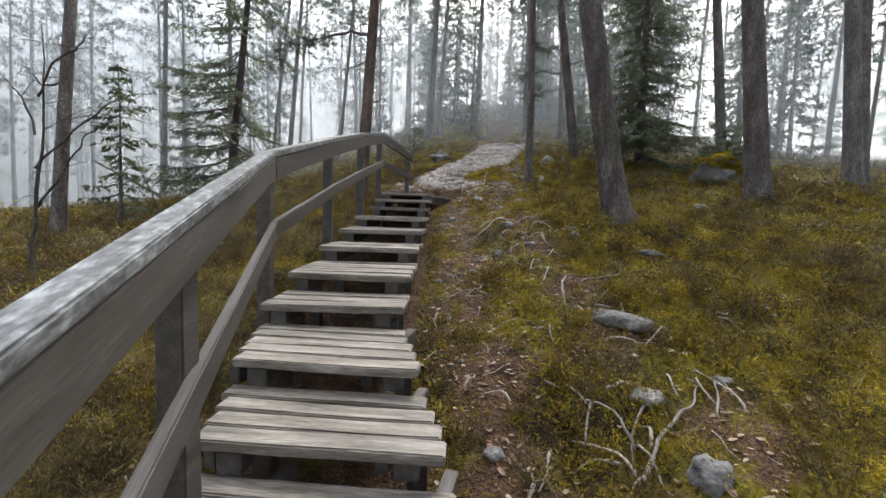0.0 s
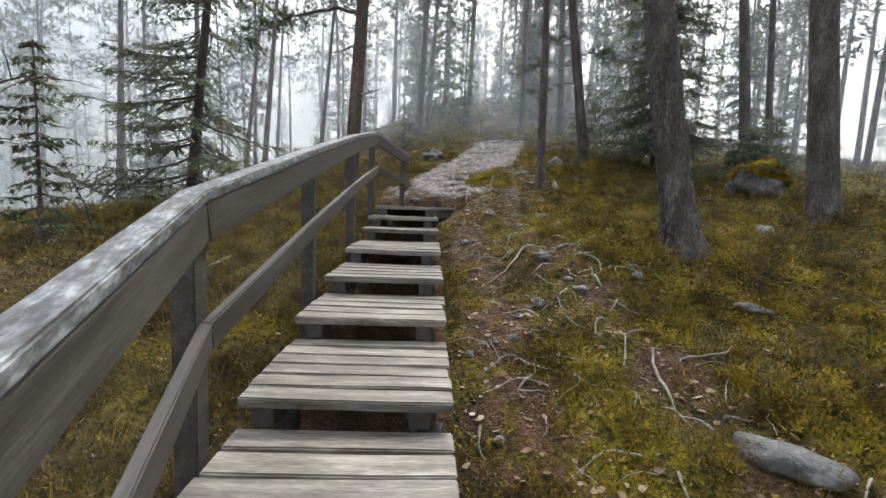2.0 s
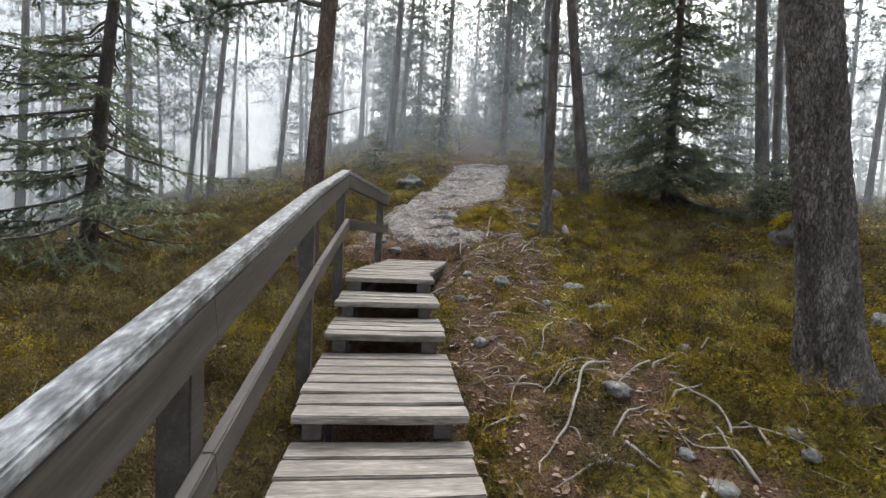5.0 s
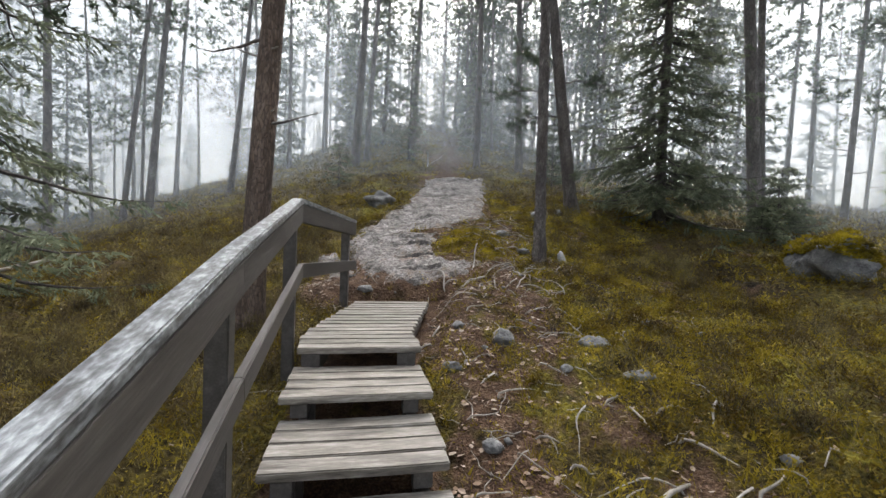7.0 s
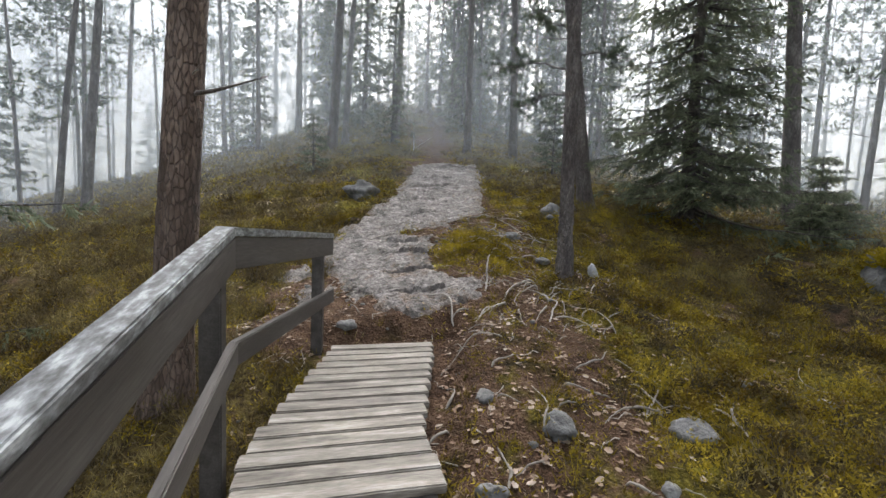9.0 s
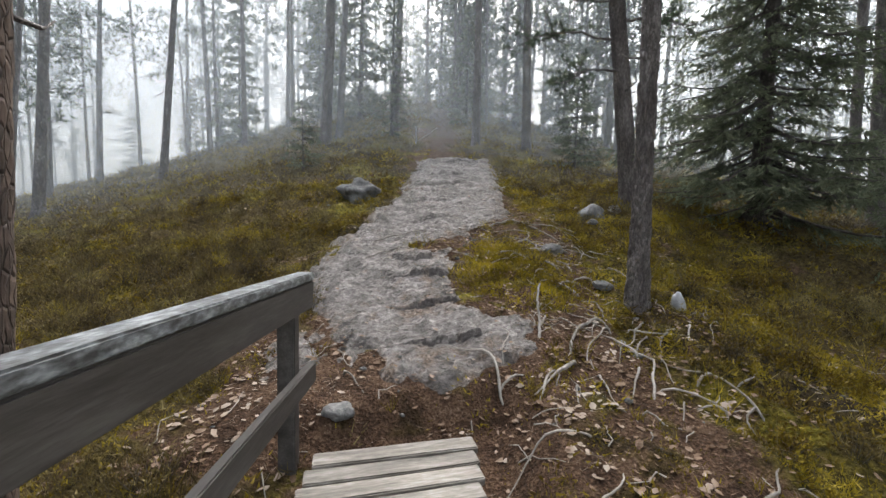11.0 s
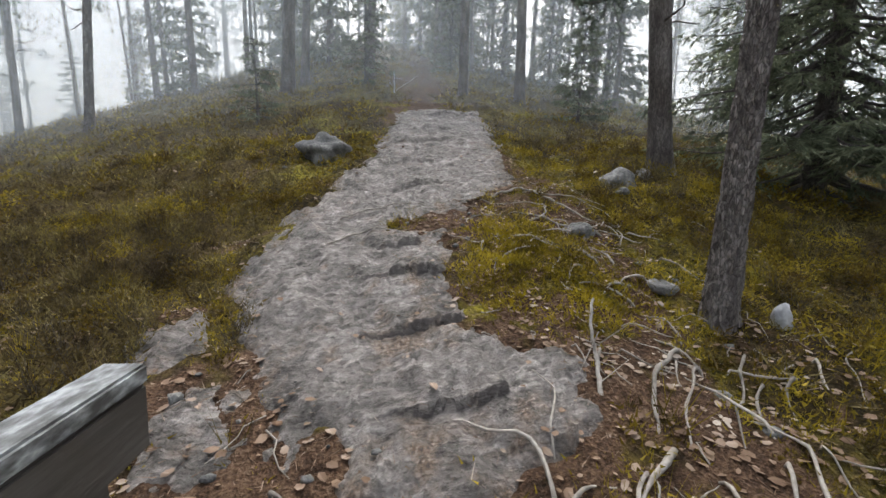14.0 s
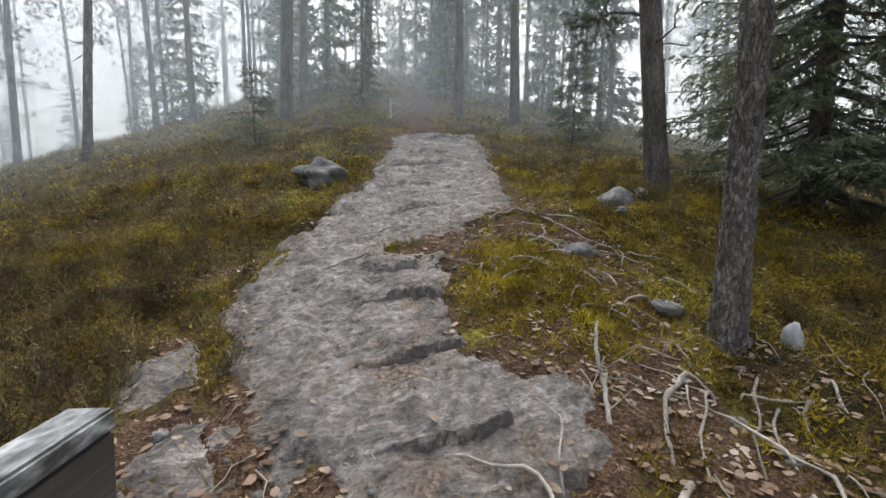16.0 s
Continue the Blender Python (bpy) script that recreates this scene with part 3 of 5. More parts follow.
def plank(y, z, width, depth, cx, turn=0.0):
    key = round(depth, 2), prng.randrange(4)
    if key not in plank_mesh:
        bm = box_bm(0.96, key[0] - 0.017, 0.048, 0.007)
        bmesh.ops.subdivide_edges(bm, edges=[e for e in bm.edges if e.calc_length() > 0.5], cuts=5)
        for v in bm.verts:
            v.co.z += 0.003 * noise.noise(v.co * 3 + Vector((key[1] * 9, 0, 0))) - 0.004 * key[1] / 3 * (1 - (v.co.x / 0.48) ** 2)
            v.co.y += 0.003 * noise.noise(v.co * 2.5 + Vector((key[1] * 5, 7, 0)))
        ob = part("plank", bm, WOOD, stair, smooth=False)
        plank_mesh[key] = ob.data
    else:
        ob = new("plank", plank_mesh[key])
        ob.parent = stair
    ob.matrix_basis = pose(cx + prng.uniform(-0.008, 0.008), y, z - 0.024 + prng.uniform(-0.003, 0.003), prng.uniform(-0.5, 0.5), prng.uniform(-0.4, 0.4), turn + prng.uniform(-0.4, 0.4)) @ Matrix.Diagonal((width / 0.96 * prng.uniform(0.985, 1.01), 1, 1, 1))


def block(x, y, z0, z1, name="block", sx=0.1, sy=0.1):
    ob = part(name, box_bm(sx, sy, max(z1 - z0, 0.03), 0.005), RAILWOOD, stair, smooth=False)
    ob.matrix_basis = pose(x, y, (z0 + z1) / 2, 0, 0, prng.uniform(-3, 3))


fronts = [-0.57, -1.15, -2.2, -2.98, -3.72, -4.55, -5.02, -5.69, -6.2, -6.85, -7.5, -8.15, -8.8]
back, z = 0.0, 0.0
for k, y0 in enumerate(fronts):
    z -= 0.139
    n = max(3, round((back - y0) / 0.142))
    step = (back - y0 + 0.02) / n
    for j in range(n):
        y = y0 + (j + 0.5) * step
        plank(y, z, 0.95 if k < 8 else 1.0, step, stair_x(y), -4 if y < -5.0 else 0)
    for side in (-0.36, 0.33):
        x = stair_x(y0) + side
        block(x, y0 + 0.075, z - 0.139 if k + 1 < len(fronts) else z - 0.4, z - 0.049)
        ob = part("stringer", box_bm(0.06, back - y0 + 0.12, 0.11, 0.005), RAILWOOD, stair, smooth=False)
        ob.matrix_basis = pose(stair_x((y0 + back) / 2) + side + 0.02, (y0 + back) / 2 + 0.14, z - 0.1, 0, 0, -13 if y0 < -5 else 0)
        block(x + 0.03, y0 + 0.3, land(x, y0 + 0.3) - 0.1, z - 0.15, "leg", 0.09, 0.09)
    back = y0
for j in range(15):
    y = (j + 0.5) * 0.14
    x = float(np.interp(y, [0, 0.55, 2.1], [0, 0.0, 0.42]))
    plank(y, 0.0, 0.93, 0.14, x, 0)
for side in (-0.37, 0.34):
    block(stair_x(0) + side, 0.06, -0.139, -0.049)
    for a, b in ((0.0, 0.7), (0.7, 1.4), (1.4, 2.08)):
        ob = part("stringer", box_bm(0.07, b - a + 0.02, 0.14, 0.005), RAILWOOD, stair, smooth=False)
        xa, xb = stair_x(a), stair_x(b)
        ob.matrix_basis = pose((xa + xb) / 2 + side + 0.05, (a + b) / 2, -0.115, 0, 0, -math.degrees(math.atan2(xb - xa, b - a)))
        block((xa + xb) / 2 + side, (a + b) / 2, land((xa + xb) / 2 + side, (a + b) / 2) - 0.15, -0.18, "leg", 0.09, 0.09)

# ---- its handrail ----
rail = tagged(new("handrail"), "weathered grey timber handrail with a damp top board coloured by sky sheen beside the stair", "handrail")
TOP = [Vector(v) for v in ((0.62, -9.3, -1.05), (-0.0, -6.77, -0.43), (-0.53, -4.76, 0.045), (-0.525, -3.14, 0.42), (-0.525, -1.40, 0.795), (-0.51, 0.30, 1.115), (-0.10, 2.14, 1.0))]
LOW = [Vector(v) for v in ((0.62, -9.3, -1.6), (-0.0, -6.77, -0.98), (-0.53, -4.76, -0.44), (-0.525, -3.14, -0.07), (-0.525, -1.40, 0.28), (-0.51, 0.30, 0.60), (-0.10, 2.17, 0.50))]


def beam(a, b, thick, high, name, material, drop=0.0, aside=0.0, ext=0.0):
    d = b - a
    ob = part(name, box_bm(thick, d.length + ext, high, 0.006), material, rail, smooth=False)
    turn = d.to_track_quat("Y", "Z").to_matrix().to_4x4()
    ob.matrix_basis = Matrix.Translation((a + b) / 2) @ turn @ Matrix.Translation((aside, 0, -drop - high / 2))


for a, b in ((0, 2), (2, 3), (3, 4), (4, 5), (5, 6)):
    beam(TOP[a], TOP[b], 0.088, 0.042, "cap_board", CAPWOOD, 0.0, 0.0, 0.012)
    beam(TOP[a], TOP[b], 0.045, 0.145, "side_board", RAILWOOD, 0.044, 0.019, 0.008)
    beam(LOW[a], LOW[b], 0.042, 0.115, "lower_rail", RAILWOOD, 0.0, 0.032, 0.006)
for x, y, top in ((0.25, -7.9, -0.72), (-0.10, -6.42, -0.40), (-0.53, -4.74, 0.0), (-0.53, -3.14, 0.34), (-0.53, -1.40, 0.70), (-0.52, 0.27, 1.06), (-0.15, 2.06, 0.95)):
    z0 = float(land(x, y)) - 0.3
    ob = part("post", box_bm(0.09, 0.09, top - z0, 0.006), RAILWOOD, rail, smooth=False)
    ob.matrix_basis = pose(x - 0.035, y, (top + z0) / 2, 0, 0, -10 if y > 2 else 0)


# ---- trees ----
def trunk_points(h, r, lean, rng, n=26, bend=0.02, flare=0.55):
    t = np.linspace(0, 1, n) ** 1.3
    z = t * h
    ph = rng.uniform(0, 6, 2)
    x = lean * z + bend * h * (np.sin(3 * t + ph[0]) - np.sin(ph[0])) * t
    y = bend * h * (np.sin(2.6 * t + ph[1]) - np.sin(ph[1])) * t
    rad = r * (1 - 0.9 * t) + flare * r * np.exp(-z / 0.22)
    return np.stack([x, y, z - 0.15], -1), np.maximum(rad, 0.012)


def trunk_mesh(points, radii, sides, material, rng, plates=0.0, fine=0):
    """A tapered stem; with plates, its bark is broken into raised scales."""
    if fine:
        s = np.r_[0, np.cumsum(np.linalg.norm(np.diff(points, axis=0), axis=1))]
        low = min(6.5, s[-1])
        q = np.r_[np.arange(0, low, fine), np.linspace(low, s[-1], 14)]
        points = np.stack([np.interp(q, s, points[:, k]) for k in range(3)], -1)
        radii = np.interp(q, s, radii)
    v, f = tube(points, radii, sides, 0.0)
    if plates:
        c = np.repeat(points, sides, axis=0)
        a = np.tile(np.linspace(0, 2 * np.pi, sides, endpoint=False), len(points))
        zz = c[:, 2]
        r0 = np.repeat(radii, sides)
        rows = np.floor(zz / 0.10 + 0.8 * np.sin(a * 3 + zz))
        cells = np.floor(a * r0.mean() / 0.05 + 0.5 * np.sin(zz * 9) + rows * 0.37)
        h1 = np.abs(np.sin(rows * 12.9898 + cells * 78.233) * 43758.5453) % 1
        u = np.abs((a * r0.mean() / 0.05 + 0.5 * np.sin(zz * 9) + rows * 0.37) % 1 - 0.5)
        w = np.abs((zz / 0.10 + 0.8 * np.sin(a * 3 + zz)) % 1 - 0.5)
        crack = np.clip((np.maximum(u, w) - 0.38) / 0.12, 0, 1)
        d = plates * (h1 * 0.8 + 0.4 - 1.3 * crack) + 0.06 * r0 * np.sin(3 * a + 1) * np.exp(-zz / 0.4) * 2
        v = c + (v - c) * (1 + d / r0)[:, None]
    return mesh_of("trunk", v, f, material)


def needles(soup, at, axis, length, width, count, spread, rng, droop=0.0):
    """A tuft of slim needle blades about an axis."""
    d = axis + spread * rng.normal(size=(count, 3))
    d[:, 2] -= droop
    d /= np.linalg.norm(d, axis=1, keepdims=True) + 1e-9
    s = np.cross(d, rng.normal(size=(count, 3)))
    s /= np.linalg.norm(s, axis=1, keepdims=True) + 1e-9
    L = length * rng.uniform(0.6, 1.15, (count, 1))
    a = at - 0.1 * L * d
    v = np.stack([a + width * s, a + L * d, a - width * s], 1).reshape(-1, 3)
    soup.add(v, np.arange(count * 3).reshape(-1, 3))


def pine(h, r, lean, base, seed, limbs=30, tufts=13, blade=0.20, wide=0.026, count=9, sides=10, plates=0.0, fine=0, bend=0.012, dead=6, reach=0.14, twigs=True, bark=None):
    """A Scots pine: a bare stem with dead stubs and an open crown of crooked limbs."""
    rng = np.random.default_rng(seed)
    tree = new("pine_tree")
    pts, rad = trunk_points(h, r, lean, rng, bend=bend, flare=0.85 if plates > 0.015 else 0.5)
    new("trunk", trunk_mesh(pts, rad, sides, bark or BARK, rng, plates, fine)).parent = tree
    wood, leaf = Soup(), Soup()
    for k in range(limbs + dead):
        stub = k >= limbs
        t = rng.uniform(base * 0.35, base) if stub else base + (0.99 - base) * ((k + rng.uniform(0, 1)) / limbs)
        z = t * h
        o = np.array([np.interp(z, pts[:, 2], pts[:, i]) for i in range(3)])
        rr = np.interp(z, pts[:, 2], rad)
        a = rng.uniform(0, 2 * np.pi)
        up = rng.uniform(-0.25, 0.35) if not stub else rng.uniform(-0.3, 0.2)
        L = (rng.uniform(0.25, 0.9) if stub else reach * h * (1.15 - 0.75 * (t - base) / (1 - base)) * rng.uniform(0.55, 1.2))
        n = 6 if twigs else 4
        s = np.linspace(0, 1, n)[:, None]
        d0 = np.array([np.cos(a), np.sin(a), up])
        kink = rng.normal(size=(n, 3)).cumsum(0) * 0.06 * L
        kink -= kink[0]
        p = o + s * L * d0 + kink + np.array([0, 0, 0.22 * L]) * s**2
        v, f = tube(p, np.linspace(min(0.3 * rr, 0.016 * L + 0.01), 0.004, n), 4 if twigs else 3)
        wood.add(v, f)
        if stub:
            continue
        for _ in range(tufts):
            q = rng.uniform(0.35, 1.0)
            c = np.array([np.interp(q, s[:, 0], p[:, i]) for i in range(3)])
            off = rng.normal(size=3) * np.array([0.16, 0.16, 0.08]) * L * 0.8
            e = c + off
            if twigs:
                wood.add(*tube([c, c + 0.6 * off + np.array([0, 0, -0.03]), e], [0.008, 0.006, 0.004], 3))
            needles(leaf, e, off / (np.linalg.norm(off) + 1e-6) * 0.6 + np.array([0, 0, 0.35]), blade, wide, count, 0.75, rng)
    for ob in (new("branch_work", wood.mesh("branch_work", BARK)), new("crown", leaf.mesh("crown", PINELEAF, False))):
        tagged(ob, kind="stuff").parent = tree
    return tagged(tree, "tall Scots pine with scaly grey-brown bark and an open crown", "tree")


def spruce(h, r, lean, base, seed, whorls=30, per=6, spray=10, blade=0.16, wide=0.022, reach=0.2, fine=0, gap=0.0, curve=0.35, knots=7, tuft=3):
    """A Norway spruce: drooping tiers of branches hung with sprays, longest near the foot."""
    rng = np.random.default_rng(seed)
    tree = new("spruce_tree")
    pts, rad = trunk_points(h, r, lean, rng, bend=0.006)
    new("trunk", trunk_mesh(pts, rad, 9, SPRUCEBARK, rng)).parent = tree
    wood, leaf = Soup(), Soup()
    for k in range(whorls):
        t = base + (0.985 - base) * ((k + rng.uniform(0, 0.6)) / whorls)
        z = t * h
        o = np.array([np.interp(z, pts[:, 2], pts[:, i]) for i in range(3)])
        for _ in range(per):
            if rng.uniform() < gap:
                continue
            a = rng.uniform(0, 2 * np.pi)
            L = reach * h * (1 - t) ** 0.75 * rng.uniform(0.55, 1.15) + 0.08
            n = knots
            s = np.linspace(0, 1, n)[:, None]
            d0 = np.array([np.cos(a), np.sin(a), 0.0])
            p = o + s * L * d0 + np.array([0, 0, 1.0]) * (0.10 * L * s - curve * 1.6 * L * s * (1 - 0.55 * s)) + rng.normal(size=(n, 3)).cumsum(0) * 0.015 * L
            v, f = tube(p, np.linspace(0.010 * L + 0.006, 0.003, n), 4 if knots > 4 else 3)
            wood.add(v, f)
            m = max(3, int(spray * L))
            q = rng.uniform(0.16, 1.02, m)
            c = np.stack([np.interp(q, s[:, 0], p[:, i]) for i in range(3)], -1)
            side = np.cross(d0, [0, 0, 1.0])
            sgn = rng.choice([-1.0, 1.0], m)[:, None]
            tw = (0.34 * L * (1.12 - q) + 0.10)[:, None] * rng.uniform(0.5, 1.2, (m, 1))
            dirs = sgn * side + d0 * rng.uniform(0.3, 1.0, (m, 1)) + np.array([0, 0, -1.0]) * rng.uniform(0.15, 0.9, (m, 1))
            dirs /= np.linalg.norm(dirs, axis=1, keepdims=True)
            for j in range(m):
                along = max(2, int(tw[j, 0] / 0.085))
                for g in range(along):
                    w0 = c[j] + dirs[j] * tw[j, 0] * (g + 0.5) / along
                    needles(leaf, w0, dirs[j], blade, wide, tuft, 0.38, rng, 0.15)
    for ob in (new("branch_work", wood.mesh("branch_work", SPRUCEBARK)), new("foliage", leaf.mesh("foliage", SPRUCELEAF, False))):
        tagged(ob, kind="stuff").parent = tree
    return tagged(tree, "dark green spruce with drooping branches down to the ground", "tree")


def plant(tree, x, y, turn=0.0, scale=1.0, down=0.0):
    tree.matrix_basis = pose(x, y, floor_at(x, y) - down, 0, 0, turn) @ Matrix.Diagonal((scale, scale, scale, 1))
    return tree


# the trees along the walk
plant(tagged(pine(15, 0.16, -0.19, 0.5, 11, sides=72, plates=0.016, fine=0.03, bend=0.004, dead=3), "thick old pine with deeply cracked plated bark beside the trail"), 3.10, -1.85)
plant(pine(15, 0.19, -0.12, 0.5, 12, sides=40, plates=0.012, fine=0.04, bend=0.004, dead=3), 6.25, -0.2)
plant(pine(16, 0.17, -0.11, 0.45, 13), 9.3, 1.3)
plant(pine(15, 0.15, -0.10, 0.45, 14), 9.9, 1.75)
plant(pine(14, 0.105, 0.10, 0.48, 15, limbs=14, tufts=8), -5.54, -0.95)
PINE_BY_RAIL = plant(pine(15, 0.125, 0.05, 0.36, 17, bark=WARMBARK, sides=48, plates=0.006, fine=0.04, bend=0.006, dead=12, limbs=22, tufts=12), -1.1, 1.34)
plant(pine(14, 0.080, -0.02, 0.42, 18, sides=56, plates=0.017, fine=0.025, bend=0.004, dead=4), 2.82, 3.13)
PINE_UPHILL = plant(pine(14, 0.14, -0.145, 0.36, 19, sides=40, plates=0.010, fine=0.04, bend=0.004, dead=8), 4.76, 5.78)
plant(pine(16, 0.15, -0.12, 0.40, 20), 8.75, 4.75)
plant(pine(15, 0.11, -0.09, 0.42, 21), 10.6, 6.3)
plant(pine(16, 0.12, 0.06, 0.45, 16, limbs=16, tufts=8), -10.0, 8.3)
plant(pine(17, 0.19, 0.05, 0.42, 22), -0.26, 14.6)
plant(pine(17, 0.13, 0.045, 0.45, 23), 0.2, 15.2)
plant(pine(17, 0.14, 0.03, 0.45, 24), 2.2, 15.6)
plant(pine(16, 0.13, -0.01, 0.40, 25), 4.4, 12.8)
plant(pine(16, 0.15, -0.03, 0.36, 26), 6.1, 12.7)
plant(pine(15, 0.115, 0.08, 0.4, 27), -6.23, 10.95)
plant(pine(15, 0.09, 0.085, 0.4, 28), -7.33, 11.87)
plant(pine(15, 0.10, 0.08, 0.45, 29), -4.6, 13.3)
plant(spruce(9, 0.115, 0.09, 0.05, 41, whorls=34, per=5, spray=14, blade=0.12, wide=0.013, reach=0.25, gap=0.28, tuft=4), -4.45, 2.4)
plant(spruce(9.5, 0.13, -0.02, 0.02, 42, whorls=42, per=7, spray=16, blade=0.12, wide=0.012, reach=0.23, curve=0.42, tuft=4), 6.4, 4.95)
plant(tagged(spruce(6.5, 0.07, 0.0, 0.03, 43, whorls=30, per=5, spray=8, reach=0.13), "slender spruce growing among pines by the trail"), 1.95, 14.5)
plant(tagged(spruce(1.75, 0.03, 0.0, 0.05, 44, whorls=11, per=5, spray=22, blade=0.09, wide=0.009, reach=0.34, curve=0.05), "small young spruce standing in the heather"), -0.70, 10.8)
plant(tagged(spruce(2.4, 0.035, 0.0, 0.05, 45, whorls=13, per=6, spray=20, blade=0.11, wide=0.013, reach=0.32, curve=0.15), "small young spruce standing in the heather"), 6.2, 9.9)
plant(tagged(spruce(2.8, 0.035, 0.0, 0.05, 46, whorls=16, per=4, spray=10, blade=0.11, reach=0.2), "small thin spruce on the hillside"), -4.9, -0.4)

for bx, by, s in ((8.3, 3.9, 1.3), (9.2, 4.6, 1.6), (7.6, 3.6, 0.9)):
    plant(tagged(spruce(s, 0.02, 0.0, 0.02, int(80 + 10 * s), whorls=9, per=7, spray=26, blade=0.10, wide=0.012, reach=0.5, curve=0.0), "low bushy young spruce beside the big spruce"), bx, by)

# the woods further off, in the mist
wrng = np.random.default_rng(7)
kinds = [pine(17, 0.105, 0.0, 0.27, 61, 28, 14, 0.27, 0.034, 6, 7, twigs=False), pine(15, 0.085, 0.01, 0.22, 62, 28, 14, 0.27, 0.034, 6, 7, twigs=False), pine(18, 0.115, -0.01, 0.34, 63, 26, 14, 0.27, 0.034, 6, 7, twigs=False),
         pine(13, 0.06, 0.0, 0.2, 64, 24, 13, 0.25, 0.034, 6, 7, twigs=False), spruce(9, 0.10, 0.0, 0.05, 65, 24, 5, 6, 0.26, 0.045, 0.17, knots=3), spruce(6, 0.07, 0.0, 0.04, 66, 20, 5, 7, 0.24, 0.045, 0.18, knots=3)]
LABELS = ["tall misty Scots pine in the distant woods"] * 4 + ["misty spruce in the distant woods"] * 2
for k, lab in zip(kinds, LABELS):
    tagged(k, lab, group="distant trees")
taken, first = [], set()
while len(taken) < 320:
    # All round: unseen trees behind the start are added to block light.
    ang, rad = radians(wrng.uniform(-90, 270)), 11.5 + 46 * wrng.uniform() ** 0.95
    x, y = 1 + rad * math.cos(ang), 3 + rad * math.sin(ang)
    if len(taken) < 45:
        x, y = wrng.uniform(-7, 16), wrng.uniform(17, 42)
    elif len(taken) < 90:
        x, y = wrng.uniform(-32, -7), wrng.uniform(9, 34)
    elif len(taken) < 98:
        x, y = wrng.uniform(-32, -19), wrng.uniform(-4, 10)
    elif len(taken) < 110:
        x, y = wrng.uniform(11, 27), wrng.uniform(2, 24)
    if (-2.5 < x < 9 and y < 17) or (x < -5 and y < 10 and math.hypot(x, y) < 22) or (abs(x - 3.2) < 1.6 and y < 30) or any(math.hypot(x - a, y - b) < 1.3 for a, b in taken) or math.hypot(x, y + 5) < 10:
        continue
    taken.append((x, y))
    i = int(wrng.choice(6, p=[0.24, 0.24, 0.18, 0.18, 0.08, 0.08]))
    s = float(wrng.uniform(0.8, 1.15))
    m = pose(x, y, floor_at(x, y), wrng.uniform(-1.5, 1.5), wrng.uniform(-1.5, 1.5), wrng.uniform(0, 360)) @ Matrix.Diagonal((s, s, s, 1))
    if i not in first:
        first.add(i)
        kinds[i].matrix_basis = m
    else:
        copy_thing(kinds[i], m).scale = (s, s, s)
# spruces between the pines where the hill rises into the mist
for k in range(12):
    x, y = (wrng.uniform(5.2, 11.5) if k % 3 else wrng.uniform(-2.5, 1.0)), wrng.uniform(18, 30)
    s = float(wrng.uniform(0.85, 1.2))
    copy_thing(kinds[4 + k % 2], pose(x, y, floor_at(x, y), 0, 0, wrng.uniform(0, 360)) @ Matrix.Diagonal((s, s, s, 1))).scale = (s, s, s)
# more pines where the crest thins out into the mist
for k in range(25):
    x, y = (wrng.uniform(5.0, 14.0), wrng.uniform(16, 26)) if k < 12 else (wrng.uniform(10, 21), wrng.uniform(11, 22))
    s = float(wrng.uniform(0.8, 1.1))
    copy_thing(kinds[k % 4], pose(x, y, floor_at(x, y), 0, 0, wrng.uniform(0, 360)) @ Matrix.Diagonal((s, s, s, 1))).scale = (s, s, s)


def add_limb(tree, start, end, sag, r, seed, tufts=30, blade=0.11, leafy_from=0.45, name="limb"):
    """One crooked limb of its own, with side twigs and needles towards its end."""
    rng = np.random.default_rng(seed)
    a, b = np.array(start, float), np.array(end, float)
    s = np.linspace(0, 1, 12)[:, None]
    k = rng.normal(size=(12, 3)).cumsum(0) * 0.022 * np.linalg.norm(b - a)
    p = a + s * (b - a) - np.array([0, 0, sag]) * 4 * s * (1 - s) + k - k[0]
    wood, leaf = Soup(), Soup()
    wood.add(*tube(p, np.linspace(r, 0.006, 12), 6, 0.05, rng))
    for _ in range(tufts):
        q = rng.uniform(leafy_from, 1)
        c = np.array([np.interp(q, s[:, 0], p[:, i]) for i in range(3)])
        off = rng.normal(size=3) * np.array([0.2, 0.2, 0.14])
        wood.add(*tube([c, c + 0.5 * off + np.array([0, 0, -0.02]), c + off], [0.007, 0.005, 0.003], 4))
        if blade:
            for g in (0.5, 0.75, 1.0):
                needles(leaf, c + g * off, off * 1.5 + np.array([0, 0, 0.15]), blade, 0.006, 16, 0.6, rng)
    ob = new(name, wood.mesh(name, BARK if blade else DEADWOOD))
    ob.parent = tree
    if blade:
        n = new("needles", leaf.mesh("needles", PINELEAF, False))
        n.parent = ob


add_limb(PINE_BY_RAIL, (0.08, 0, 3.35), (-1.75, -0.1, 3.0), -0.16, 0.035, 5, 46)
add_limb(PINE_BY_RAIL, (0.06, 0, 2.62), (-0.20, -0.12, 2.66), 0.0, 0.011, 6, 0, 0, name="stub")
add_limb(PINE_BY_RAIL, (0.06, 0, 2.66), (0.28, -0.12, 2.74), 0.0, 0.011, 7, 0, 0, name="stub")
add_limb(PINE_BY_RAIL, (0.06, 0, 2.05), (0.22, -0.1, 2.08), 0.0, 0.009, 8, 0, 0, name="stub")
for k, (e, z) in enumerate((((-1.5, -0.3), 2.1), ((-1.7, 0.5), 2.6), ((1.0, -0.5), 2.9), ((-1.2, -0.9), 3.3))):
    add_limb(PINE_UPHILL, (-0.145 * z, 0, z), (e[0] - 0.145 * z, e[1], z - 0.25), -0.1, 0.022, 20 + k, 26, 0.12)


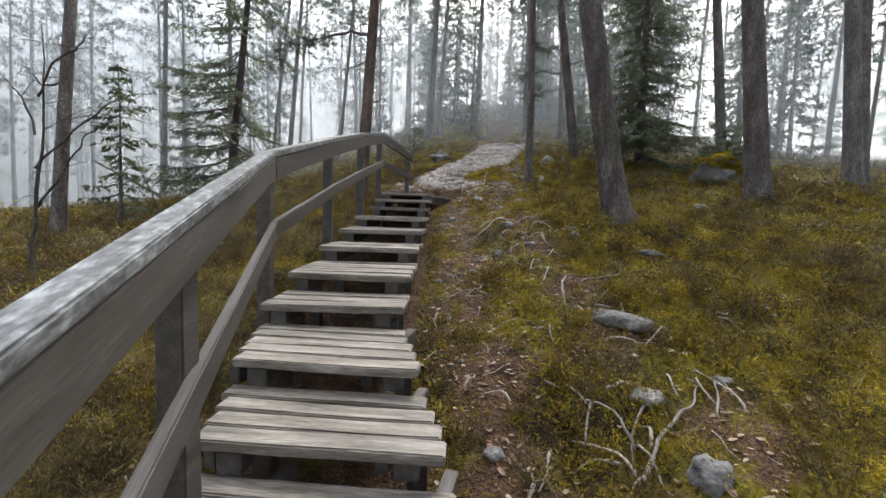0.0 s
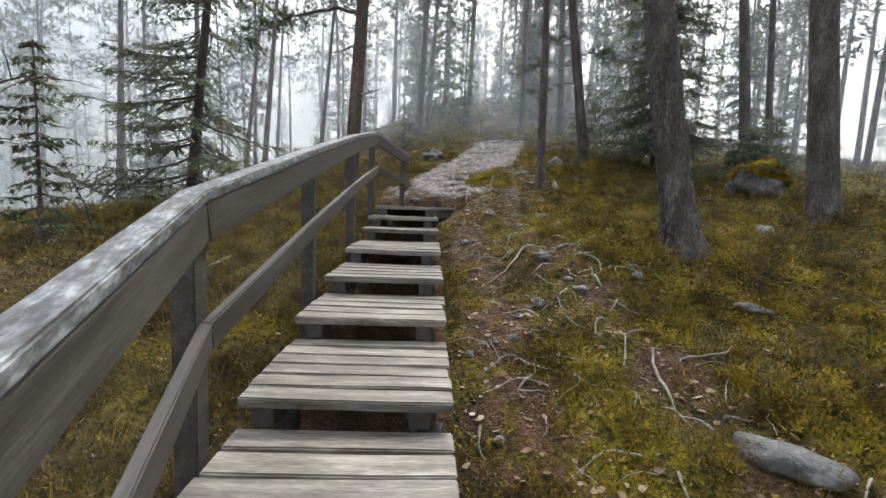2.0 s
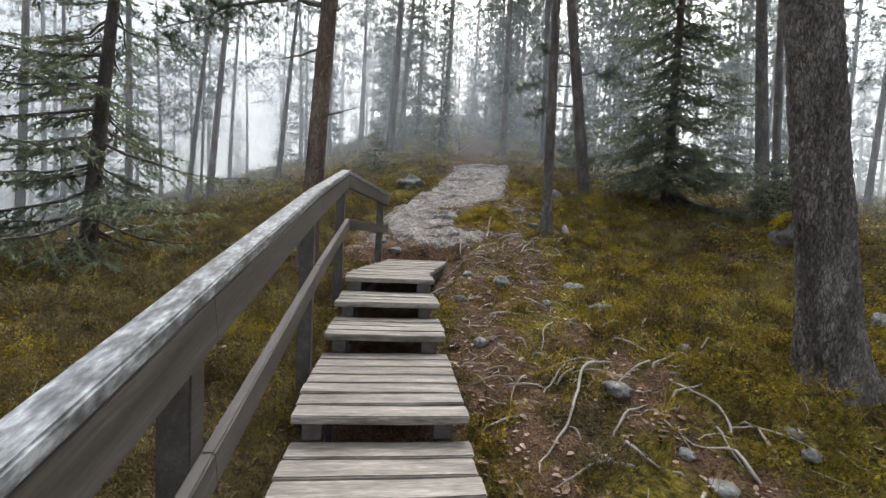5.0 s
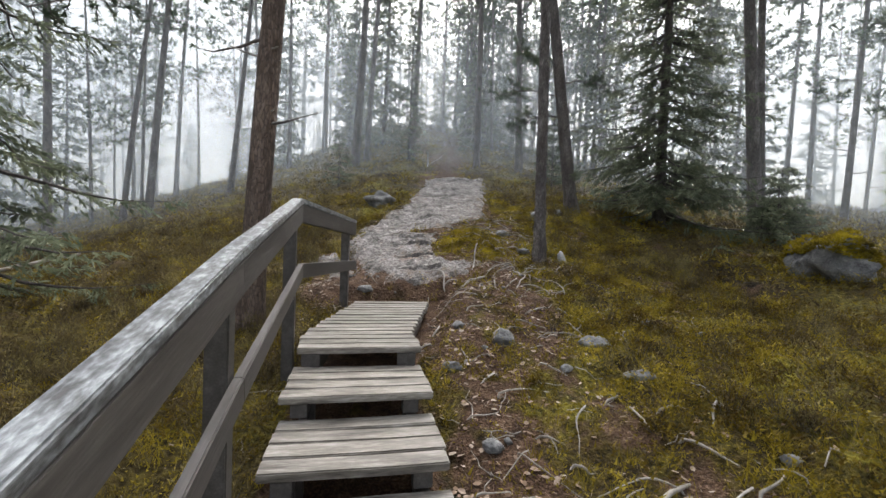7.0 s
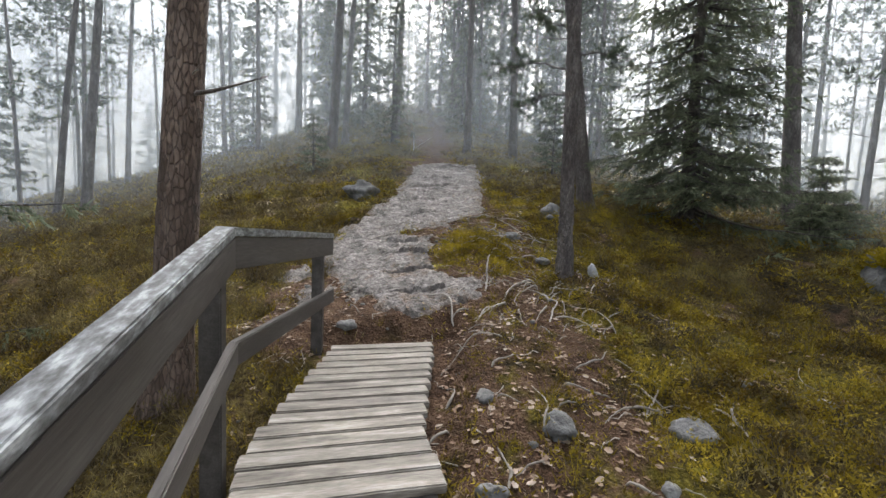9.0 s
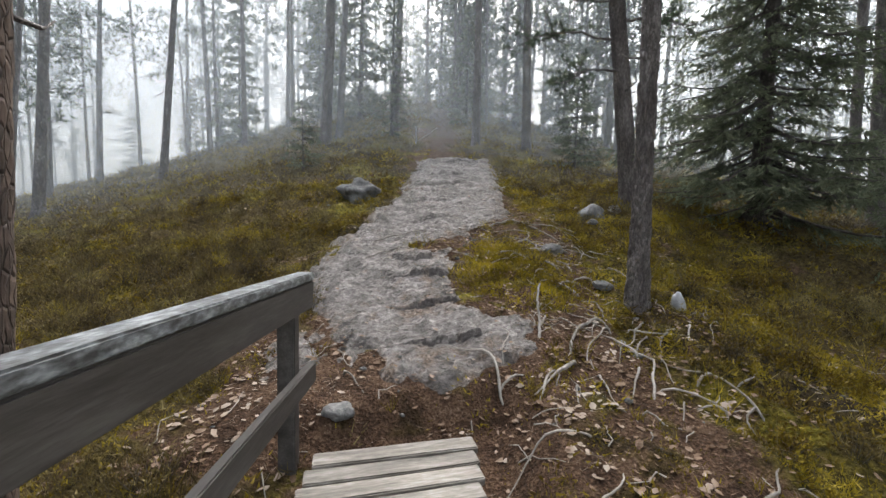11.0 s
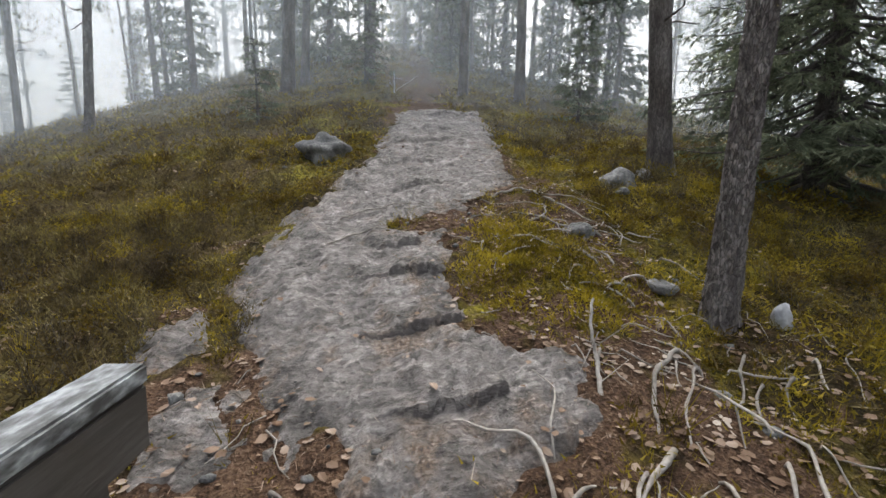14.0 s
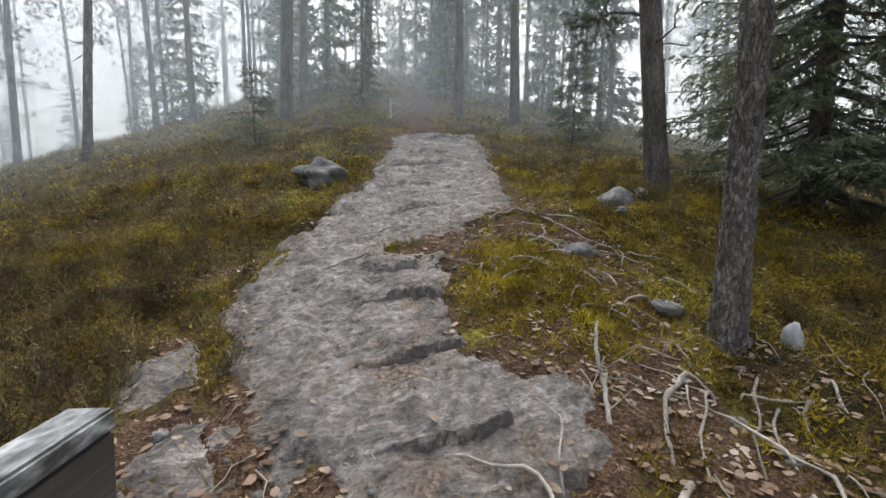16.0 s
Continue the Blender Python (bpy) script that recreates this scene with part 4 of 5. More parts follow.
# ---- dead and fallen wood on the slope ----
def dead_sapling(x, y, tips, r, seed):
    rng = np.random.default_rng(seed)
    tree = tagged(new("dead_sapling"), "thin leafless dead sapling with crooked grey branches", "dead tree")
    z0 = floor_at(x, y)
    for n, (a, b) in enumerate(tips):
        s = np.linspace(0, 1, 14)[:, None]
        p = np.array(a) + s * (np.array(b) - np.array(a)) + np.array([0, 0, 0.12]) * 4 * s * (1 - s) * np.linalg.norm(np.array(b) - np.array(a)) * (n > 0)
        k = rng.normal(size=(14, 3)).cumsum(0) * 0.016
        p = p + k - k[0]
        soup = Soup()
        soup.add(*tube(p, np.linspace(r if n == 0 else 0.5 * r, 0.004, 14), 6, 0.06, rng))
        ob = new("trunk" if n == 0 else "branch", soup.mesh("branch", SPRUCEBARK))
        ob.parent = tree
        for _ in range(8 if n else 14):
            q = rng.uniform(0.3, 1)
            c = np.array([np.interp(q, s[:, 0], p[:, i]) for i in range(3)])
            d = rng.normal(size=3) * np.array([0.22, 0.2, 0.16])
            v, f = tube([c, c + 0.5 * d + np.array([0, 0, 0.02]), c + d], [0.0055, 0.004, 0.002], 4)
            new("twig", mesh_of("twig", v, f, SPRUCEBARK)).parent = ob
    tree.matrix_basis = pose(x, y, z0 - 0.05)


dead_sapling(-3.75, -3.2, (((0, 0, 0), (0.25, 0, 2.75)), ((0.08, 0, 1.25), (1.25, 0.2, 2.15)), ((0.06, 0, 0.8), (0.85, 0.1, 1.75)), ((0.1, 0, 1.6), (-0.5, 0.1, 2.3)), ((0.15, 0, 2.0), (0.8, -0.2, 2.6))), 0.028, 3)
dead_sapling(-4.6, 0.2, (((0, 0, 0), (-0.55, 0.1, 1.25)), ((-0.2, 0, 0.35), (-0.9, 0.1, 0.62)), ((-0.3, 0, 0.7), (0.25, 0.2, 1.15))), 0.02, 4)


def pole(name, a, b, r, label, material, seed, category="log"):
    rng = np.random.default_rng(seed)
    s = np.linspace(0, 1, 16)[:, None]
    p = np.array(a) + s * (np.array(b) - np.array(a))
    k = rng.normal(size=(16, 3)).cumsum(0) * 0.008
    soup = Soup()
    soup.add(*tube(p + k - k[0], np.linspace(r, 0.55 * r, 16), 9, 0.05, rng))
    for i in range(5):
        c = p[3 + 2 * i]
        d = rng.normal(size=3) * 0.16
        soup.add(*tube([c, c + d], [0.3 * r, 0.1 * r], 4))
    tagged(new(name, soup.mesh(name, material)), label, category)


pole("log", (-7.6, 5.1, floor_at(-7.6, 5.1) + 0.02), (-9.7, 5.0, floor_at(-9.7, 5.0) + 1.45), 0.05, "thin dead trunk leaning among the trees", SPRUCEBARK, 1)
pole("log", (-5.3, 3.3, floor_at(-5.3, 3.3) + 0.12), (-4.2, 4.3, floor_at(-4.2, 4.3) + 0.16), 0.035, "short pale log lying in the heather", DEADWOOD, 2)
pole("fallen_branch", (-2.5, -1.7, floor_at(-2.5, -1.7) + 0.05), (-1.9, -1.4, floor_at(-1.9, -1.4) + 0.12), 0.018, "short dead branch lying in the heather", DEADWOOD, 3, "branch")
pole("marker_stake", (2.55, 13.2, floor_at(2.55, 13.2) - 0.1), (2.5, 13.2, floor_at(2.55, 13.2) + 0.55), 0.022, "pale wooden stake at the edge of the trail", WHITESTONE, 4, "stake")
pole("fallen_branch", (2.6, 13.3, floor_at(2.6, 13.3) + 0.05), (3.3, 13.6, floor_at(3.3, 13.6) + 0.42), 0.014, "bare pale branch beside the stake", DEADWOOD, 5, "branch")
pole("stick", (1.60, 2.70, floor_at(1.60, 2.70) - 0.03), (1.76, 3.0, 0.70), 0.013, "pale barkless stick leaning on the mossy bank", DEADWOOD, 6, "stick")


# ---- stones ----
def stone(name, x, y, size, material, label, seed, sink=0.35, turn=0.0, sharp=0.25):
    bm = bmesh.new()
    bmesh.ops.create_icosphere(bm, subdivisions=4 if max(size) > 0.3 else 3, radius=1.0)
    o = Vector((seed * 3.7, seed * 1.9, seed))
    for v in bm.verts:
        d = v.co.normalized()
        k = 1 + sharp * noise.noise(d * 1.3 + o) + 0.4 * sharp * noise.noise(d * 3.1 + o) + 0.12 * sharp * noise.noise(d * 9 + o)
        c = noise.cell(d * 1.6 + o) * 0.12
        v.co = Vector((d.x * size[0], d.y * size[1], d.z * size[2])) * (k + c * sharp)
    ob = part(name, bm, material)
    ob.matrix_basis = pose(x, y, floor_at(x, y) + size[2] * (1 - 2 * sink), 0, 0, turn)
    return tagged(ob, label, "stone")


GREY = "grey rounded stone half sunk in needle litter"
for k, (x, y, s) in enumerate(((1.94, -5.31, 0.13), (2.0, -5.83, 0.12), (1.0, -5.63, 0.06), (2.5, -5.11, 0.07), (0.77, -4.07, 0.05), (1.36, -2.57, 0.085), (1.01, -3.11, 0.06),
                                (1.61, -1.66, 0.10), (1.26, -2.10, 0.055), (0.67, -3.22, 0.05), (0.78, -3.12, 0.045), (1.75, -2.2, 0.06), (1.78, -2.45, 0.08), (2.35, -2.39, 0.06),
                                (2.21, -0.3, 0.09), (2.32, -1.38, 0.07), (1.27, -2.13, 0.07), (2.35, -2.28, 0.06), (0.84, -0.68, 0.08), (3.33, 0.39, 0.07), (0.99, 0.96, 0.10),
                                (1.33, 0.55, 0.14), (2.17, 0.36, 0.15), (2.92, 0.66, 0.06), (2.18, -0.25, 0.11), (0.78, 0.24, 0.09), (1.72, 0.04, 0.06), (0.08, 2.30, 0.10),
                                (2.19, 2.31, 0.05), (2.64, 4.46, 0.14), (4.35, 5.64, 0.15), (3.65, 5.13, 0.09), (2.69, 3.51, 0.12), (4.84, -0.85, 0.17), (2.25, 2.6, 0.06))):
    stone("stone", x, y, (0.85 * s, 0.85 * s * (0.7 + 0.5 * ((k * 7) % 5) / 5), s * (0.4 + 0.3 * ((k * 3) % 4) / 4)), STONE, GREY, k + 1, 0.42, k * 57 % 360, 0.42)
stone("stone", 2.12, -4.42, (0.24, 0.12, 0.075), STONE, "long flat grey stone lying in the moss", 50, 0.3, -42)
stone("stone", 3.05, -2.95, (0.12, 0.055, 0.045), STONE, "pale grey angular stone in the moss", 51, 0.38, -40, 0.6)
quartz = stone("white_stone", 3.12, 2.95, (0.06, 0.055, 0.13), WHITESTONE, "white quartz stone at the foot of a pine", 52, 0.34, 20, 0.35)
quartz.matrix_basis = quartz.matrix_basis @ pose(0, 0, 0, 0, -20, 0)
stone("rock", 0.52, 8.0, (0.36, 0.3, 0.24), STONE, "grey lichen-covered rock at the edge of the trail", 53, 0.36, 15, 0.5)
stone("rock", 3.85, 5.5, (0.3, 0.2, 0.16), STONE, "dark grey rock under the pine", 54, 0.3, 60, 0.4)
boulder = stone("boulder", 6.62, 1.6, (0.50, 0.46, 0.40), STONE, "large grey boulder with a cap of moss", 57, 0.24, 10, 0.4)
tagged(boulder, category="boulder")


# ---- roots over the trail ----
def root(points, r, seed):
    rng = np.random.default_rng(seed)
    p = np.array(points, float)
    d = np.r_[0, np.cumsum(np.hypot(*np.diff(p, axis=0).T))]
    n = max(8, int(d[-1] / 0.05))
    q = np.linspace(0, d[-1], n)
    x, y = np.interp(q, d, p[:, 0]), np.interp(q, d, p[:, 1])
    k = rng.normal(size=(n, 2)).cumsum(0) * 0.017
    k = k - np.linspace(0, 1, n)[:, None] * k[-1]
    sm = np.array([0.25, 0.5, 0.25])
    x[1:-1], y[1:-1] = np.convolve(x + k[:, 0], sm, "valid"), np.convolve(y + k[:, 1], sm, "valid")
    t = np.linspace(0, 1, n)
    z = np.array([floor_at(a, b) for a, b in zip(x, y)])
    z[1:-1] = np.convolve(z, sm, "valid")
    rad = 0.75 * r * (1 - 0.7 * t) * np.clip(0.3 + t / 0.15, 0, 1) * (1 + 0.15 * rng.normal(size=n))
    z = z + 0.9 * rad + 0.008 + 0.02 * np.sin(t * rng.uniform(3, 7)) - 0.06 * np.clip(1 - t / 0.1, 0, 1) - 0.05 * np.clip((t - 0.9) / 0.1, 0, 1)
    v, f = tube(np.stack([x, y, z], -1), np.maximum(rad, 0.003), 7, 0.06, rng)
    ob = new("tree_root", mesh_of("tree_root", v, f, DEADWOOD))
    tagged(ob, "bare grey tree root winding over the trail", "root", "roots over the trail")


for k, pts in enumerate((((2.33, 2.91), (1.95, 2.66), (1.6, 2.37)), ((1.74, 2.4), (1.44, 2.23), (1.2, 2.1)), ((1.05, 2.25), (1.26, 2.29), (1.45, 2.3)), ((2.06, 5.58), (2.63, 5.65), (2.87, 5.17), (3.02, 4.56), (2.9, 4.11)),
                         ((0.48, 5.36), (0.98, 5.56), (1.55, 5.43)), ((0.9, 7.24), (1.33, 7.28), (1.38, 6.8)), ((2.5, 5.6), (3.09, 5.02), (3.08, 4.4)), ((1.88, 4.41), (2.09, 4.09), (2.4, 3.85)), ((2.6, 2.88), (2.26, 2.52), (1.96, 2.2)),
                         ((2.1, 2.2), (1.8, 1.9)), ((2.3, 2.8), (1.9, 2.52), (1.76, 2.3)), ((0.10, 2.66), (0.24, 2.36)), ((2.7, 3.6), (2.2, 3.56)))):
    root(pts, 0.022 if k in (0, 1, 3) else 0.014, 100 + k)
for k, pts in enumerate((((1.84, -1.26), (1.46, -1.54), (1.05, -1.96), (0.81, -2.35)), ((1.4, -2.0), (1.66, -1.87), (1.95, -1.76)), ((1.89, -1.82), (2.3, -1.75)), ((1.0, -0.26), (1.3, -0.15), (1.55, -0.21)), ((2.0, -2.05), (1.93, -2.23), (1.98, -2.4)),
                         ((0.62, -1.73), (0.92, -1.69)), ((1.1, -0.66), (1.36, -0.78)), ((1.14, -1.48), (1.55, -1.22)), ((0.6, -1.05), (0.86, -1.05)), ((1.6, -5.85), (2.03, -5.48), (2.35, -5.15), (2.2, -4.96)), ((2.35, -5.15), (2.4, -5.45)),
                         ((2.2, -5.05), (2.18, -5.35)), ((1.8, -4.05), (2.01, -3.32), (2.26, -3.08)), ((2.46, -4.55), (2.16, -4.74)), ((1.5, -5.55), (1.68, -5.14)))):
    root(pts, 0.019 if k in (0, 9, 12) else 0.012, 130 + k)
rr = np.random.default_rng(15)
for k in range(165):
    y = rr.uniform(-5.8, 5.0)
    x = float(np.interp(y, [-6, 0, 2.5, 5], [1.7, 1.5, 2.1, 2.6])) + rr.normal() * 0.55
    if x < 0.62 or on_rock(np.float64(x), np.float64(y)) > 0.0:
        continue
    a, L = rr.uniform(0, 2 * math.pi), rr.uniform(0.2, 0.65)
    root(((x, y), (x + 0.5 * L * math.cos(a) + 0.04, y + 0.5 * L * math.sin(a)), (x + L * math.cos(a + 0.35), y + L * math.sin(a + 0.35))), rr.uniform(0.007, 0.016), 300 + k)
for k, pts in enumerate((((2.85, 4.2), (2.45, 4.75), (1.95, 5.1), (1.5, 5.05)), ((2.45, 3.7), (2.1, 4.35), (1.65, 4.5), (1.3, 4.75)), ((0.3, 4.72), (0.65, 4.95), (1.15, 4.9), (1.55, 4.65)))):
    root(pts, 0.02 - 0.003 * k, 260 + k)


# ---- ground cover ----
def heights(x, y):
    r = on_rock(x, y)
    return np.where(r > -0.1, np.maximum(land(x, y), rock_height(x, y)), land(x, y))


def blades(base, d, L, W, rng):
    s = np.cross(d, rng.normal(size=d.shape))
    s /= np.linalg.norm(s, axis=1, keepdims=True) + 1e-9
    v = np.stack([base + W * s, base + L * d, base - W * s], 1).reshape(-1, 3)
    return v, np.arange(len(base) * 3).reshape(-1, 3)


def stairs_near(x, y):
    return (np.abs(x - np.interp(y, [-9, -5.0, 0.5, 2.1], [1.0, -0.02, 0.0, 0.42])) < 0.53) & (y < 2.15)


def scatter(n, box, keep, seed):
    rng = np.random.default_rng(seed)
    x, y = rng.uniform(box[0], box[1], n), rng.uniform(box[2], box[3], n)
    ok = rng.uniform(size=n) < keep(x, y)
    ok &= ~stairs_near(x, y)
    return x[ok], y[ok], rng


def cover(name, material, n, box, keep, per, radius, length, width, spread, lift, seed, label, category):
    """Clumps of sprigs: each clump a small dome of blades that lean outwards."""
    x, y, rng = scatter(n, box, keep, seed)
    size = rng.uniform(0.6, 1.25, len(x)) * (0.55 + 0.85 * patch(x, y, 0.8, seed + 300, -0.5, 0.6))
    cx, cy, size = (np.repeat(v, per) for v in (x, y, size))
    off = rng.normal(size=(len(cx), 2)) * radius * size[:, None]
    bx, by = cx + off[:, 0], cy + off[:, 1]
    base = np.stack([bx, by, heights(bx, by) - 0.01 + lift * size * rng.uniform(0, 1, len(bx))], -1)
    d = np.c_[off / radius * spread * 0.5, np.ones(len(bx))] + spread * rng.normal(size=(len(bx), 3)) * np.array([1, 1, 0.5])
    d /= np.linalg.norm(d, axis=1, keepdims=True)
    L = (length * size * rng.uniform(0.5, 1.2, len(bx)))[:, None]
    v, f = blades(base, d, L, width * (0.6 + 0.8 * rng.uniform(size=(len(bx), 1))), rng)
    tagged(new(name, mesh_of(name, v, f, material, False)), label, category, kind="stuff")


def wild(x, y):
    return np.clip(1.15 - 1.6 * trail(x, y), 0, 1) * (on_rock(x, y) < -0.05)


def patch(x, y, s, seed, lo=-0.2, hi=0.5):
    return smoothstep(lo, hi, waves(x, y, s, seed))


NEAR, MID, FAR = (-7, 8.5, -8, 9), (-16, 15, -8, 20), (-45, 45, -10, 60)
CLOSE = (-3.2, 5.2, -7.5, 6.5)


def close(x, y):
    return (x > -3.2) & (x < 5.2) & (y > -7.5) & (y < 6.5)


def heath_keep(x, y):
    return wild(x, y) * np.clip(0.12 + shrub(x, y), 0, 1) * (0.35 + 0.65 * patch(x, y, 0.7, 58, -0.5, 0.1))


def berry_keep(x, y):
    return wild(x, y) * (0.3 + 0.7 * patch(x, y, 1.7, 52)) * (1 - 0.8 * shrub(x, y))


cover("heather", HEATHER, 15000, CLOSE, heath_keep, 16, 0.05, 0.11, 0.0042, 0.75, 0.05, 71, "brown-green heather beside the stair", "heather")
cover("bilberry", HEATH, 28000, CLOSE, berry_keep, 14, 0.05, 0.036, 0.0068, 0.9, 0.09, 72, "low yellow-green bilberry shrubs", "bilberry")
cover("heather", HEATHER, 12000, NEAR, lambda x, y: heath_keep(x, y) * ~close(x, y), 12, 0.07, 0.125, 0.0068, 0.8, 0.05, 171, "brown-green heather on the slope", "heather")
cover("bilberry", HEATH, 26000, NEAR, lambda x, y: berry_keep(x, y) * ~close(x, y), 11, 0.07, 0.055, 0.011, 0.9, 0.09, 172, "low yellow-green bilberry shrubs on the slope", "bilberry")
cover("moss", MOSS, 75000, CLOSE, lambda x, y: np.clip(1.0 - 1.05 * trail(x, y), 0, 1) * (on_rock(x, y) < -0.03) * (0.2 + 0.8 * patch(x, y, 1.3, 53, -0.5, 0.2)) * (1 - 0.75 * shrub(x, y)), 8, 0.028, 0.03, 0.0038, 0.7, 0.012, 73, "yellow-green moss cushions", "moss")
cover("moss", MOSS, 8000, (1.2, 3.1, 3.1, 5.2), lambda x, y: np.exp(-(((x - 1.95) / 0.5) ** 2 + ((y - 3.95) / 0.65) ** 2)) * (on_rock(x, y) < 0), 8, 0.022, 0.035, 0.0046, 0.6, 0.035, 74, "thick moss cushion on the bank beside the rock", "moss")
cover("heather", HEATHER, 22000, MID, lambda x, y: wild(x, y) * ((x < -6.5) | (x > 8) | (y > 8.5)) * (0.35 + 0.65 * patch(x, y, 2.6, 54)), 8, 0.10, 0.15, 0.010, 0.7, 0.03, 75, "brown-green heather further up the slope", "heather")
cover("bilberry", HEATH, 16000, MID, lambda x, y: wild(x, y) * ((x < -6.5) | (x > 8) | (y > 8.5)) * (0.3 + 0.7 * patch(x, y, 2.6, 55)), 9, 0.11, 0.08, 0.018, 0.9, 0.12, 76, "low bilberry shrubs further up the slope", "bilberry")
cover("heather", HEATHER, 10000, FAR, lambda x, y: 1.0 * ((np.abs(x) > 14) | (y > 19)), 8, 0.25, 0.3, 0.03, 0.7, 0.05, 77, "heather in the misty woods", "heather")
cover("grass", MOSS, 3200, (-2.6, 5, -7, 7), lambda x, y: (trail(x, y) < 0.8) * (on_rock(x, y) < -0.02) * (0.15 + 0.5 * patch(x, y, 0.9, 94)), 16, 0.022, 0.17, 0.0022, 0.35, 0.0, 78, "thin tufts of yellowing grass", "grass")



def clumps(name, material, n, box, keep, stems, leaves, wide, high, leaf, leaf_wide, upright, seed, label):
    """Single dwarf shrubs: stems that fan out of one foot, each set with small leaves towards its tip."""
    x, y, rng = scatter(n, box, keep, seed)
    k = len(x)
    size = rng.uniform(0.55, 1.25, k)[:, None, None]
    a = rng.uniform(0, 2 * np.pi, (k, stems))
    out = np.sqrt(rng.uniform(0, 1, (k, stems)))
    foot = np.stack([x[:, None] + 0.35 * wide * size[..., 0] * out * np.cos(a), y[:, None] + 0.35 * wide * size[..., 0] * out * np.sin(a)], -1)
    z = heights(foot[..., 0], foot[..., 1]) - 0.02
    foot = np.concatenate([foot, z[..., None]], -1)
    tip = np.stack([wide * out * np.cos(a), wide * out * np.sin(a), high * (1 - (1 - upright) * out**2) * rng.uniform(0.7, 1.15, (k, stems))], -1) * size
    tip = tip + 0.02 * rng.normal(size=tip.shape)
    q = rng.uniform(0.3, 1.0, (k, stems, leaves, 1))
    at = foot[:, :, None] + q * tip[:, :, None] + 0.012 * rng.normal(size=(k, stems, leaves, 3))
    d = tip[:, :, None] / (np.linalg.norm(tip, axis=-1)[:, :, None, None] + 1e-6) + (0.5 if upright > 0.6 else 0.95) * rng.normal(size=at.shape)
    d = (d / (np.linalg.norm(d, axis=-1, keepdims=True) + 1e-6)).reshape(-1, 3)
    v, f = blades(at.reshape(-1, 3), d, leaf * rng.uniform(0.6, 1.2, (len(d), 1)), leaf_wide * rng.uniform(0.7, 1.2, (len(d), 1)), rng)
    tagged(new(name, mesh_of(name, v, f, material, False)), label, name, kind="stuff")
    L = np.linalg.norm(tip, axis=-1).reshape(-1, 1)
    v, f = blades(foot.reshape(-1, 3), tip.reshape(-1, 3) / (L + 1e-6), L, 0.0022, rng)
    tagged(new("shrub_stems", mesh_of("shrub_stems", v, f, SPRUCEBARK, False)), "thin brown stems of " + name, name, kind="stuff")


def tall_keep(x, y):
    return wild(x, y) ** 2 * np.clip(0.22 + shrub(x, y), 0, 1) * (0.15 + 0.85 * patch(x, y, 1.1, 91, -0.5, 0.2))


def low_keep(x, y):
    return wild(x, y) ** 2 * (0.06 + 0.94 * patch(x, y, 1.2, 92, -0.1, 0.4)) * (1 - 0.75 * shrub(x, y))


clumps("heather", HEATHER, 3300, CLOSE, tall_keep, 20, 10, 0.14, 0.24, 0.034, 0.0042, 0.75, 191, "tall dark heather standing in tufts beside the stair")
clumps("bilberry", HEATH, 2600, CLOSE, low_keep, 18, 10, 0.14, 0.16, 0.021, 0.0085, 0.45, 192, "leafy yellow-green bilberry bushes in the moss")
clumps("heather", HEATHER, 3200, NEAR, lambda x, y: tall_keep(x, y) * ~close(x, y), 14, 8, 0.16, 0.22, 0.042, 0.0055, 0.75, 193, "tall dark heather standing in tufts on the slope")
clumps("bilberry", HEATH, 2400, NEAR, lambda x, y: low_keep(x, y) * ~close(x, y), 12, 8, 0.16, 0.15, 0.03, 0.011, 0.45, 194, "leafy yellow-green bilberry bushes on the slope")

# moss on the boulder
bv = np.array([v.co for v in boulder.data.vertices])
up = np.array([v.normal for v in boulder.data.vertices])
brng = np.random.default_rng(8)
pick = brng.choice(np.where((up[:, 2] > -0.3) & (bv[:, 2] > 0.02 - 0.3 * bv[:, 0]))[0], 12000)
pos = bv[pick] + brng.normal(size=(12000, 3)) * 0.025 * np.array([1, 1, 0.2])
dd = up[pick] + 0.5 * brng.normal(size=(12000, 3))
dd /= np.linalg.norm(dd, axis=1, keepdims=True)
v, f = blades(pos, dd, 0.05 * brng.uniform(0.5, 1.2, (12000, 1)), 0.012, brng)
moss_cap = tagged(new("moss_cap", mesh_of("moss_cap", v, f, MOSS, False)), "yellow-green moss", kind="stuff")
moss_cap.parent = boulder


# ---- litter: leaves, twigs, pebbles ----
def litter_keep(x, y):
    t = trail(x, y)
    drift = 0.35 + 0.65 * patch(x, y, 0.9, 81)
    rock = on_rock(x, y)
    t = t + 0.55 * np.exp(-(((x - 2.3) / 0.9) ** 2) - ((y - 2.6) / 1.3) ** 2)
    return np.clip(0.06 + t, 0, 1) * np.where(y < 0, 0.7, 1.0) * drift * np.where(rock > 0.15, 0.05, 1.0) * (1 - 0.65 * np.exp(-(((x - 0.3) / 0.6) ** 2) - ((y - 2.4) / 0.6) ** 2))


